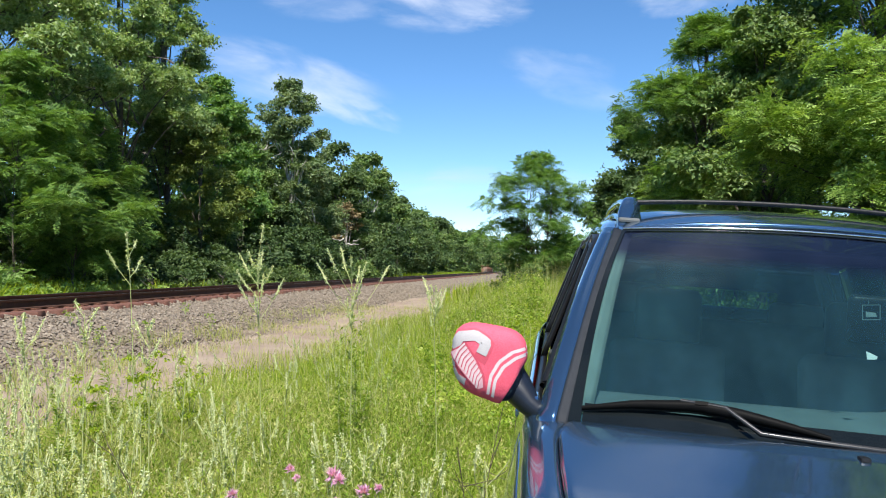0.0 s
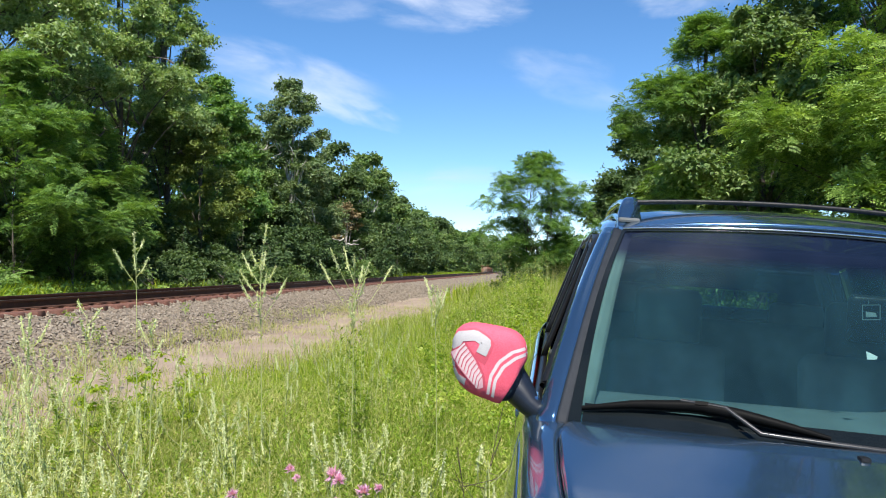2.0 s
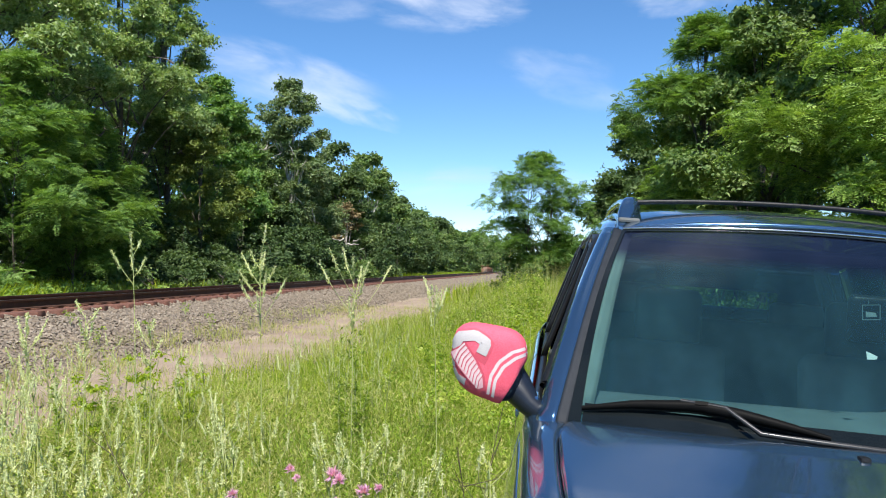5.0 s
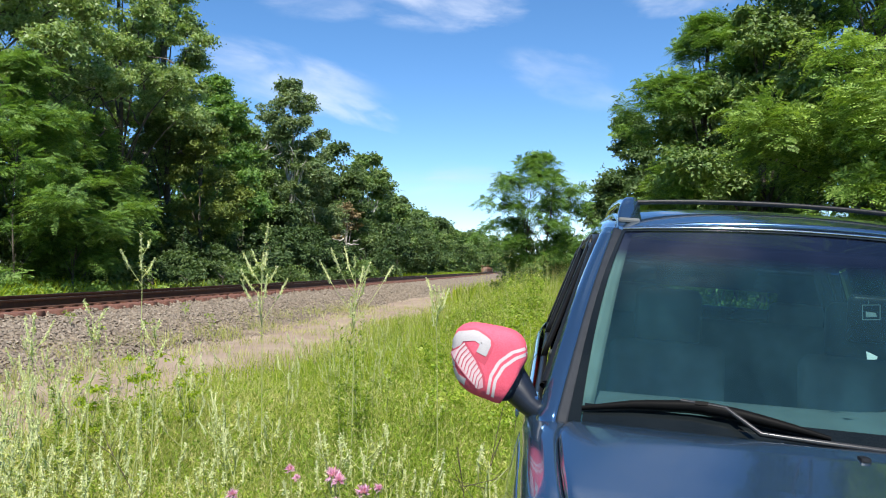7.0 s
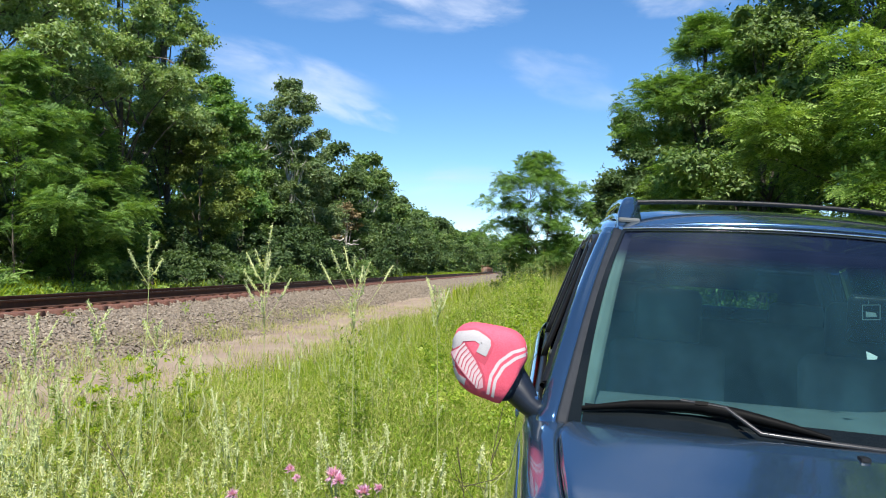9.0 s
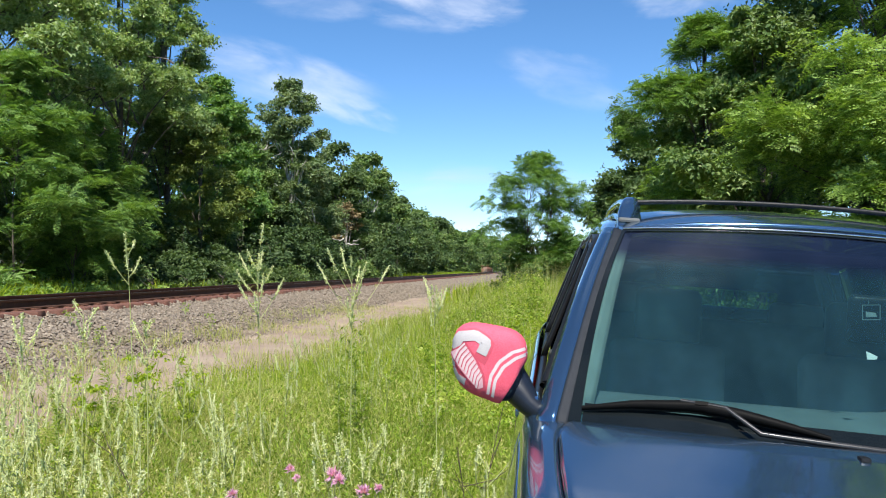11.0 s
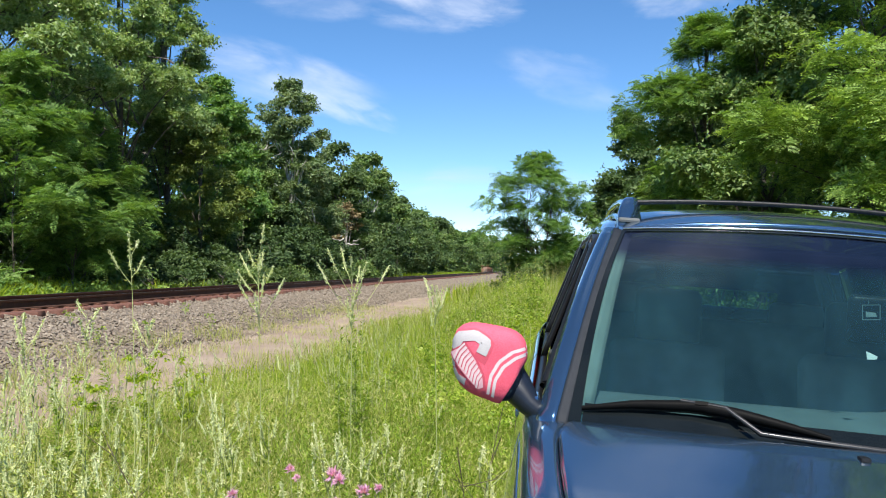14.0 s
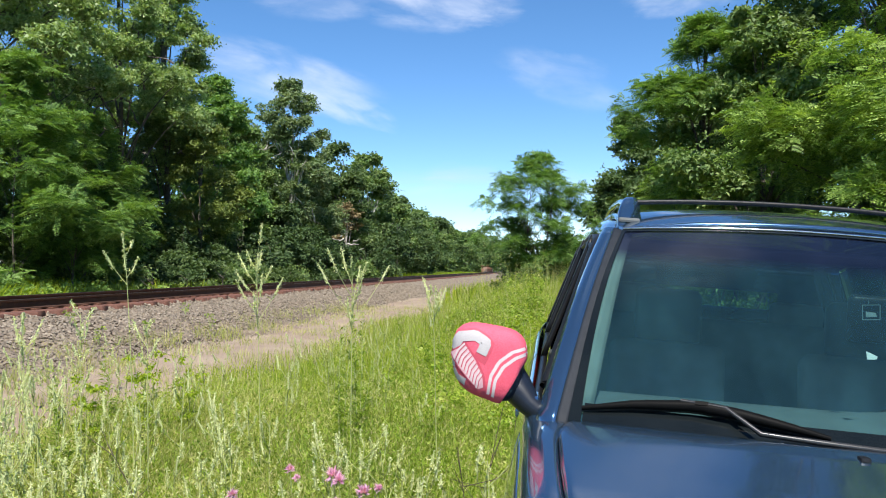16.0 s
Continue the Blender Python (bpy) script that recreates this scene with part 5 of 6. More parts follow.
def roof_z(y, u):
    z = float(np.interp(y, [0.70, 0.76, 0.82, 0.92, 1.05, 1.35, 1.9, 2.4, 2.65, 2.75], [1.690, 1.698, 1.716, 1.742, 1.768, 1.796, 1.800, 1.775, 1.745, 1.70]))
    return z - 0.026 * u * u - 0.020 * abs(u) ** 6


def shell(name, us, vs, func, material, parent, label="", t=0.004, flip=False, hole=None, subdiv=False):
    v, f = grid(func, us, vs)
    if hole:
        c = v[f].mean(1)
        f = f[[not hole(*q) for q in c]]
    if flip:
        f = f[:, ::-1]
    ob = part(name, fast_mesh(name, v, f, True), material, parent, label)
    return thick(ob, t, -1.0) if t else ob


def wheel_hole(x, y, z):
    return min(math.hypot(y + 0.62, z - 0.36), math.hypot(y - 2.0, z - 0.36)) < 0.40


def build_car():
    car = tagged(new("car"), "dark blue metallic sport utility car parked in the grass", "car")
    car.matrix_basis = CAR_AT
    A = np.linspace
    for s in (-1, 1):
        # flanks: fender, doors, quarter panel
        for name, y0, y1 in (("fender", -1.16, 0.14), ("front_door", 0.148, 1.18), ("rear_door", 1.188, 2.05), ("quarter_panel", 2.058, 2.80)):
            ys = np.concatenate([A(y0, y1, 34)])
            zs = A(0, 1, 22)

            def side(y, t, s=s):
                z = lerp(0.30, belt_z(y) - (0.075 if y < 0.142 else 0.0), t)
                edge = 0.004 * math.exp(-((z - 0.80) / 0.03) ** 2)
                return (s * (flank(y, z * 1.10 / belt_z(y)) + edge), y, z)
            p = shell(name, ys, zs, side, M_PAINT, car, flip=s > 0, hole=wheel_hole)
            if "door" in name:
                h = part("handle", box_bm(0.03, 0.18, 0.035, (s * (flank(y1 - 0.16, 0.98) + 0.012), y1 - 0.16, 0.96), 0.01), M_PAINT, p)
        # fender top between flank and hood
        def crest(y, a, s=s):
            b = belt_z(y)
            inner = hood_edge(y) + 0.009 if y < 0.03 else 0.817 + (y - 0.03) * 0.70
            outer = flank(y, (b - 0.075) * 1.10 / b)
            return (s * lerp(inner, outer, math.sin(a) ** 0.86), y, b - 0.075 + 0.075 * max(0.0, math.cos(a)) ** 0.74)
        shell("fender_top", A(-1.12, 0.142, 30), A(0, math.pi / 2, 14), crest, M_PAINT, car, flip=s < 0)
        # dark gap between fender and hood: an added black strip stands for its shade
        gap = [(s * (hood_edge(y) + 0.005), y, belt_z(y) - 0.022) for y in A(-1.10, 0.03, 30)]
        part("hood_gap", fast_mesh("hood_gap", *tube(gap, 0.011, 6), True), M_FRIT, car, "black strip darkening the gap along the hood")
        # wheel arch rings
        for wy in (-0.62, 2.0):
            an = A(-0.25, math.pi + 0.25, 26)
            pts = [(s * (flank(wy, 0.75) - 0.004), wy + 0.405 * math.cos(a), 0.36 + 0.405 * math.sin(a)) for a in an]
            part("wheel_arch", fast_mesh("wheel_arch", *tube(pts, 0.012, 8), True), M_PAINT, car)
            wheel = part("wheel", tyre_bm(), M_RUBBER, car, "black rubber tyre on alloy rim")
            wheel.matrix_basis = pose(s * 0.80, wy, 0.345)
            rim = part("rim", rim_bm(s), M_ALLOY, wheel, "silver alloy rim")
        # windshield pillar: painted outer face, rubber strip by the glass
        def pillar(t, q, s=s):
            outer = np.array([lerp(0.905, 0.722, t), lerp(0.10, 0.86, t), lerp(1.10, 1.662, t)])
            inner = np.array([lerp(0.824, 0.658, t), lerp(0.030, 0.765, t), lerp(1.102, 1.674, t)])
            m = lerp(outer, inner, q)
            m = m + np.array([0.45, -0.55, 0.45]) * 0.030 * math.sin(q ** 0.8 * math.pi) + np.array([0.002, 0, 0.040]) * math.sin(t * math.pi)
            return (s * m[0], m[1], m[2])
        shell("windshield_pillar", A(-0.03, 1, 18), A(0, 0.76, 9), pillar, M_PAINT, car, flip=s < 0, t=0.02)
        shell("pillar_trim", A(-0.03, 1, 18), A(0.77, 1.03, 5), pillar, M_GREY_TRIM, car, "dark grey rubber strip", flip=s < 0, t=0.012)
        shell("glass_seal", A(-0.03, 1, 18), A(1.035, 1.075, 3), pillar, M_FRIT, car, "black glass seal", flip=s < 0, t=0.012)
        # inner pale lining of the pillar, close behind the glass
        shell("pillar_lining", A(0.02, 1, 12), A(0.0, 1, 4), lambda t, q, s=s: (s * (lerp(0.812, 0.652, t) - 0.050 * q * (1 - 0.4 * t)), lerp(0.062, 0.79, t) + 0.03 * q, lerp(1.105, 1.655, t) + 0.05 * math.sin(t * math.pi)), M_LINING, car, "grey cabin lining", flip=s > 0, t=0.02)
        # roof side rail of the body
        def cant(y, q, s=s):
            top = np.array([0.650, roof_z(y, 1.0)])
            low = np.array([0.722 + 0.004, float(np.interp(y, [0.86, 1.6, 2.5, 2.75], [1.655, 1.682, 1.665, 1.62]))])
            m = lerp(top, low, q) + np.array([0.018, 0.012]) * math.sin(q * math.pi)
            return (s * m[0], y, m[1])
        shell("roof_side", A(0.80, 2.72, 24), A(0, 1, 6), cant, M_PAINT, car, flip=s > 0, t=0.02)
        # side windows with black frames
        def pane(y, t, s=s):
            top = float(np.interp(y, [0.10, 0.86, 1.6, 2.5, 2.7], [1.11, 1.648, 1.678, 1.66, 1.62]))
            z = lerp(belt_z(y), top, t)
            x = lerp(0.908, 0.722, (z - 1.1) / 0.57)
            return (s * x, y, z)
        for name, y0, y1, solid in (("front_window", 0.20, 1.12, False), ("rear_window", 1.22, 2.02, True), ("quarter_window", 2.12, 2.58, True)):
            if solid or s > 0:
                g = shell(name, A(y0, y1, 12), A(0.01, 0.98, 8), pane, M_SIDE_GLASS, car, t=0, flip=s > 0)
                g.visible_shadow = False
            ring = [pane(y, 0.985) for y in A(y0, y1, 14)]
            part("window_frame", fast_mesh("window_frame", *tube(ring, 0.016, 8), True), M_BLACK, car, "black window frame")
            if s < 0:
                ring = [np.array(pane(y, 0.93)) + np.array([-0.008, 0, 0]) for y in A(y0, y1, 14)]
                part("rain_guard", fast_mesh("rain_guard", *tube(ring, 0.011, 6), True), M_BLACK, car, "dark window visor")
        for y0, y1 in ((1.10, 1.24), (2.0, 2.14), (2.56, 2.74)):
            shell("side_pillar", A(y0, y1, 4), A(0, 1, 8), pane, M_BLACK, car, flip=s > 0, t=0.02)
        ring = [pane(y, t) for y, t in [(0.12, 0.02)] + [(y, 0.0) for y in A(0.2, 2.6, 12)]]
        part("belt_moulding", fast_mesh("belt_moulding", *tube([np.array(q) + np.array([s * 0.006, 0, 0]) for q in ring], 0.013, 6), True), M_BLACK, car)
        build_rack(car, s)
    # hood with a raised middle
    def hood(y, u):
        e = hood_edge(y)
        x = u * e
        rise = float(np.interp(y, [-1.1, -0.45, -0.07, 0.02], [0.006, 0.009, 0.026, 0.025])) * (1 - abs(u) ** 2.2)
        side = 1 / (1 + math.exp((abs(x) - 0.50) / 0.08))
        return (x, y - 0.14 * (1 - u * u) * np.interp(y, [-1.1, -0.3, 0.02], [0.7, 0.7, 1.0]), belt_z(y) + rise - 0.003 * side - 0.004 * max(0, (abs(u) - 0.985) / 0.015) ** 2)
    h = shell("hood", np.concatenate([A(-1.10, -0.4, 16), A(-0.36, 0.02, 22)]), np.concatenate([A(-1, -0.975, 4), A(-0.96, 0.96, 64), A(0.975, 1, 4)]), hood, M_PAINT, car, t=0.015, flip=False)
    part("washer_nozzle", box_bm(0.026, 0.035, 0.030, (-0.145, -0.185, 1.124), 0.009), M_BLACK, h, "black washer nozzle")
    # cowl between hood and glass
    shell("cowl", A(-1, 1, 30), A(0, 1, 6), lambda u, t: (u * lerp(0.80, 0.815, t), lerp(0.012, 0.06, t) - lerp(0.150, 0.125, t) * (1 - u * u), 1.088 + 0.012 * t + 0.010 * (1 - u * u)), M_FRIT, car, "black plastic cowl", flip=False, t=0.01)
    # glass
    def screen(u, t):
        w = lerp(0.820, 0.652, t) + 0.010 * math.sin(t * math.pi)
        y = lerp(0.035, 0.765, t) - lerp(0.125, 0.065, t) * (1 - u * u)
        return (u * w, y, lerp(1.102, 1.672, t) + 0.05 * math.sin(t * math.pi) + lerp(0.010, 0.028, t) * (1 - u * u))
    ws = shell("windshield", A(-1, 1, 40), A(0, 1, 22), screen, M_GLASS, car, "tinted curved windshield", t=0, flip=False)
    ws.visible_shadow = False
    def border(us, vs, func):
        shell("glass_border", us, vs, lambda a, b: tuple(np.array(func(a, b)) + np.array([0, -0.002, 0.003])), M_FRIT_GLOSS, ws, "black glass border", t=0, flip=False)
    for e in (-1, 1):
        border(A(-1, 0, 3) if e < 0 else A(0, 1, 3), A(0, 1, 22), lambda q, t, e=e: screen(e * (1 - (1 - abs(q)) * lerp(0.042, 0.016, t ** 0.6)), t))
    border(A(-0.955, 0.955, 40), A(0, 0.072, 3), screen)
    border(A(-0.98, 0.98, 40), A(0.98, 1.0, 3), screen)
    # trim along the glass top, and roof
    part("windshield_trim", fast_mesh("windshield_trim", *tube([np.array(screen(u, 1.0)) + np.array([0, -0.002, 0.006]) for u in A(-1, 1, 40)], 0.0045, 8), True), M_CHROME, car, "bright trim strip")
    shell("roof", A(0, 1, 40), A(-1, 1, 40), lambda t, u: (u * 0.655, lerp(0.775 - 0.065 * (1 - u * u), 2.72, t ** 1.5), roof_z(lerp(0.74, 2.72, t ** 1.5), u) + (0.016 * (1 - u * u) * (1 - t) ** 3)), M_PAINT, car, t=0.02, flip=False)
    shell("headliner", A(0.86, 2.6, 8), A(-0.62, 0.62, 8), lambda y, x: (x, y, 1.64), M_FABRIC, car, t=0.01)
    build_rear_and_nose(car)
    build_cabin(car, screen)
    build_wipers(car, screen)
    build_mirror(car)
    return car


def tyre_bm():
    bm = bmesh.new()
    prof = [(0.225, -0.10), (0.30, -0.115), (0.335, -0.10), (0.347, -0.06), (0.347, 0.06), (0.335, 0.10), (0.30, 0.115), (0.225, 0.10)]
    n = 36
    rings = [[bm.verts.new((w, r * math.cos(a), r * math.sin(a))) for r, w in prof] for a in np.linspace(0, 2 * math.pi, n, endpoint=False)]
    for i in range(n):
        for j in range(len(prof)):
            k = (j + 1) % len(prof)
            bm.faces.new((rings[i][j], rings[i][k], rings[(i + 1) % n][k], rings[(i + 1) % n][j])).smooth = True
    bmesh.ops.recalc_face_normals(bm, faces=bm.faces)
    return bm


def rim_bm(s):
    bm = bmesh.new()
    for k in range(6):
        a = k * math.pi / 3
        b = box_bm(0.03, 0.055, 0.20, (s * 0.09, 0, 0.115), 0.008)
        bmesh.ops.rotate(b, matrix=Matrix.Rotation(a, 3, "X"), verts=b.verts, cent=(0, 0, 0))
        me = bpy.data.meshes.new("spoke")
        b.to_mesh(me)
        b.free()
        bm.from_mesh(me)
        bpy.data.meshes.remove(me)
    bmesh.ops.create_cone(bm, cap_ends=True, segments=28, radius1=0.06, radius2=0.05, depth=0.04, matrix=pose(s * 0.095, 0, 0, 0, 90, 0))
    bmesh.ops.create_cone(bm, cap_ends=False, segments=36, radius1=0.226, radius2=0.226, depth=0.20, matrix=pose(0, 0, 0, 0, 90, 0))
    return bm


def build_rack(car, s):
    """Roof rail with its moulded foot, and the front cross bar from it."""
    ys = np.linspace(0.99, 2.55, 20)
    line = [(s * (0.612 + 0.012 * math.sin((y - 0.99) * 2)), y, roof_z(y, 0.93) + 0.062 - 0.012 * ((y - 1.75) / 0.8) ** 2) for y in ys]
    rail = part("roof_rail", fast_mesh("roof_rail", *tube(line, 0.015, 10), True), M_PAINT, car, "roof rail with painted feet")
    for y0, d in ((0.86, 1), (2.72, -1)):
        # a wedge that rises from the roof to the rail, rounded on top
        def foot(t, a):
            y = y0 + d * 0.16 * t
            top = float(np.interp(t, [0, 0.25, 0.6, 0.85, 1], [0.004, 0.032, 0.074, 0.088, 0.090]))
            w = float(np.interp(t, [0, 0.5, 1], [0.016, 0.034, 0.041]))
            cx, cz = s * lerp(0.648, 0.610, t), roof_z(y, 0.94) - 0.016
            return (cx + w * math.copysign(abs(math.cos(a)) ** 0.7, math.cos(a)), y, cz + (top + 0.016) * max(0.0, math.sin(a)) ** 0.55)
        v, f = grid(foot, np.linspace(0, 1, 14), np.linspace(0, math.pi, 18))
        ft = part("rail_foot", fast_mesh("rail_foot", v, f, True), M_PAINT, rail, "blue painted rail foot")
        end = y0 + d * 0.16
        q = box_bm(0.076, 0.03, 0.05, (s * 0.610, end + d * 0.008, roof_z(end, 0.94) + 0.022), 0.010)
        part("foot_end", q, M_GREY_TRIM, ft, "grey foot end cap")
        base = box_bm(0.078, 0.13, 0.018, (s * 0.622, y0 + d * 0.075, roof_z(y0 + d * 0.075, 0.94) + 0.008), 0.008)
        part("foot_base", base, M_LINING, ft, "grey plastic foot base")
    if s < 0:
        bar = [(x, 1.02 + 0.02 * (1 - (x / 0.6) ** 2), 1.796 + 0.028 * (1 - (x / 0.59) ** 2)) for x in np.linspace(-0.59, 0.59, 24)]
        part("cross_bar", fast_mesh("cross_bar", *tube(bar, 0.0095, 10), True), M_BLACK, car, "black roof cross bar")


def build_rear_and_nose(car):
    A = np.linspace
    shell("tailgate", A(-1, 1, 20), A(0, 1, 14), lambda u, t: (u * lerp(0.86, 0.60, max(0, (t - 0.55) / 0.45)), 2.82 - 0.05 * u * u - 0.12 * max(0, (t - 0.55) / 0.45), lerp(0.35, 1.68, t)), M_PAINT, car, t=0.02, flip=False,
          hole=lambda x, y, z: 1.36 < z < 1.49 and abs(x) < 0.44)
    g = shell("rear_screen", A(-0.65, 0.65, 10), A(1.19, 1.61, 6), lambda x, z: (x, 2.80 - 0.05 * x * x - (z - 1.19) * 0.22, z), M_REAR_GLASS, car, "tinted rear window", t=0)
    g.visible_shadow = False
    for s in (-1, 1):
        def corner(t, q, s=s):
            z = lerp(1.15, 1.66, t)
            k = max(0.0, (z - 1.08) / 0.60)
            a = np.array([lerp(0.908, 0.722, (z - 1.1) / 0.57) - 0.012, 2.70])
            b = np.array([lerp(0.86, 0.60, k), 2.77 - 0.12 * k])
            m = lerp(a, b, q) + np.array([0.02, 0.02]) * math.sin(q * math.pi)
            return (s * m[0], m[1], z)
        shell("rear_pillar", A(0, 1, 8), A(0, 1, 5), corner, M_PAINT, car, t=0.02, flip=s > 0)
    part("rear_bumper", box_bm(1.72, 0.16, 0.26, (0, 2.86, 0.52), 0.06), M_PAINT, car)
    part("front_bumper", box_bm(1.60, 0.20, 0.34, (0, -1.20, 0.50), 0.08), M_PAINT, car)
    part("grille", box_bm(0.86, 0.05, 0.13, (0, -1.19, 0.775), 0.02), M_BLACK, car, "black front grille")
    shell("nose", A(-1, 1, 20), A(0, 1, 6), lambda u, t: (u * 0.70, -1.19 + 0.05 * t + 0.10 * u * u, lerp(0.66, 0.87, t)), M_PAINT, car, t=0.02)
    for s in (-1, 1):
        part("headlight", box_bm(0.30, 0.10, 0.15, (s * 0.60, -1.13, 0.77), 0.04, turn=pose(0, 0, 0, 0, 0, s * 14)), M_CHROME, car, "clear headlight")
        part("tail_light", box_bm(0.14, 0.10, 0.36, (s * 0.80, 2.78, 0.86), 0.03), M_RED_LAMP, car, "red tail light")
        part("mud_flap", box_bm(0.20, 0.02, 0.2, (s * 0.8, 2.42, 0.30), 0.006), M_BLACK, car)
    part("underbody", box_bm(1.56, 3.6, 0.16, (0, 0.8, 0.40), 0.03), M_BLACK, car)
    part("firewall", box_bm(1.5, 0.04, 0.6, (0, 0.16, 0.75), 0.01), M_BLACK, car)


def build_cabin(car, screen):
    A = np.linspace
    part("floor_pan", box_bm(1.6, 2.7, 0.04, (0, 1.45, 0.50), 0.01), M_FABRIC, car)
    for s in (-1, 1):
        part("door_lining", box_bm(0.06, 2.3, 0.52, (s * 0.84, 1.4, 0.80), 0.02), M_DASH, car)
    # dashboard that rises from the glass foot to a hooded edge
    shell("dashboard", A(-0.78, 0.78, 24), A(0, 1, 10), lambda x, t: (x, lerp(0.03, 0.62, t) - 0.08 * (1 - (x / 0.8) ** 2) * (1 - t), 1.095 + lerp(0.022, 0.05, (x + 0.78) / 1.56) * math.sin(min(1, t * 1.25) * math.pi * 0.8) + 0.05 * math.exp(-((x - 0.38) / 0.17) ** 2) * np.interp(t, [0.4, 0.8, 1], [0, 1, 0.6]) - 0.25 * max(0, t - 0.9) * 10 * 0.3), M_DASH, car, t=0.02, flip=True)
    for x in (-0.36, 0.46):
        seat = part("front_seat", box_bm(0.52, 0.52, 0.18, (x, 1.20, 0.64), 0.06, 3), M_FABRIC, car, "grey fabric front seat")
        part("backrest", box_bm(0.50, 0.15, 0.62, (x, 1.50, 0.93), 0.06, 3, pose(0, 0, 0, -14, 0, 0)), M_FABRIC, seat)
        part("headrest", box_bm(0.29, 0.11, 0.25, (x, 1.58, 1.345), 0.05, 3, pose(0, 0, 0, -10, 0, 0)), M_DASH, seat, "padded headrest")
        for q in (-0.06, 0.06):
            part("headrest_post", fast_mesh("headrest_post", *tube([(x + q, 1.56, 1.16), (x + q, 1.58, 1.26)], 0.007, 6)), M_CHROME, seat)
    bench = part("rear_bench", box_bm(1.36, 0.5, 0.2, (0, 2.05, 0.72), 0.06, 3), M_FABRIC, car, "grey fabric rear bench")
    part("backrest", box_bm(1.34, 0.15, 0.52, (0, 2.33, 1.06), 0.06, 3, pose(0, 0, 0, -14, 0, 0)), M_FABRIC, bench)
    for x in (-0.42, 0.42):
        part("headrest", box_bm(0.27, 0.10, 0.20, (x, 2.40, 1.33 + (0.05 if x < 0 else 0)), 0.04, 3), M_FABRIC, bench)
    # steering wheel
    ring = [(0.38 + 0.19 * math.cos(a), 0.80 + 0.19 * math.sin(a) * 0.42, 0.94 + 0.19 * math.sin(a) * 0.9) for a in A(0, 2 * math.pi, 30)]
    wheel = part("steering_wheel", fast_mesh("steering_wheel", *tube(ring, 0.016, 8), True), M_BLACK, car, "black steering wheel")
    part("hub", box_bm(0.16, 0.08, 0.12, (0.38, 0.79, 0.93), 0.03), M_BLACK, wheel)
    mirror = part("rear_view_mirror", box_bm(0.26, 0.04, 0.15, (0.16, 0.50, 1.435), 0.022, 3), M_FRIT, car, "black rear-view mirror")
    part("stalk", fast_mesh("stalk", *tube([(0.16, 0.50, 1.49), (0.13, 0.50, 1.57)], 0.008, 6)), M_BLACK, mirror)
    # a framed sticker inside the glass and a paper scrap
    def inside(u, t):
        return np.array(screen(u, t)) + np.array([0, 0.005, -0.007])

    def strip(name, a, b, r, parent, label=""):
        return part(name, fast_mesh(name, *tube([inside(*a), inside(*b)], r, 4)), M_STICKER, parent, label)

    def sheet(name, corners, material, parent, label=""):
        return part(name, fast_mesh(name, np.array([inside(*q) + np.array([0, 0.001, -0.001]) for q in corners]), np.array([[0, 1, 2, 3]])), material, parent, label)
    st = strip("windshield_sticker", (0.027, 0.554), (0.097, 0.562), 0.0012, car, "small pale framed sticker")
    for a, b in (((0.097, 0.562), (0.070, 0.490)), ((0.070, 0.490), (0.004, 0.483)), ((0.004, 0.483), (0.027, 0.554)), ((0.055, 0.565), (0.060, 0.580))):
        strip("sticker_edge", a, b, 0.0010, st)
    thick(sheet("emblem", [(0.022, 0.498), (0.064, 0.504), (0.066, 0.522), (0.030, 0.524)], M_STICKER, st), 0.001)
    thick(sheet("paper_scrap", [(-0.031, 0.321), (0.003, 0.325), (0.009, 0.336), (-0.024, 0.353)], M_SOCK_GREY, car, "white paper scrap"), 0.001)
    for s in (-1, 1):
        part("seat_belt", fast_mesh("seat_belt", *tube([(s * 0.70, 1.10, 1.60), (s * 0.74, 1.10, 1.40), (s * 0.79, 1.08, 1.12), (s * 0.80, 1.05, 0.8)], 0.018, 6), True), M_BELT, car, "tan seat belt")


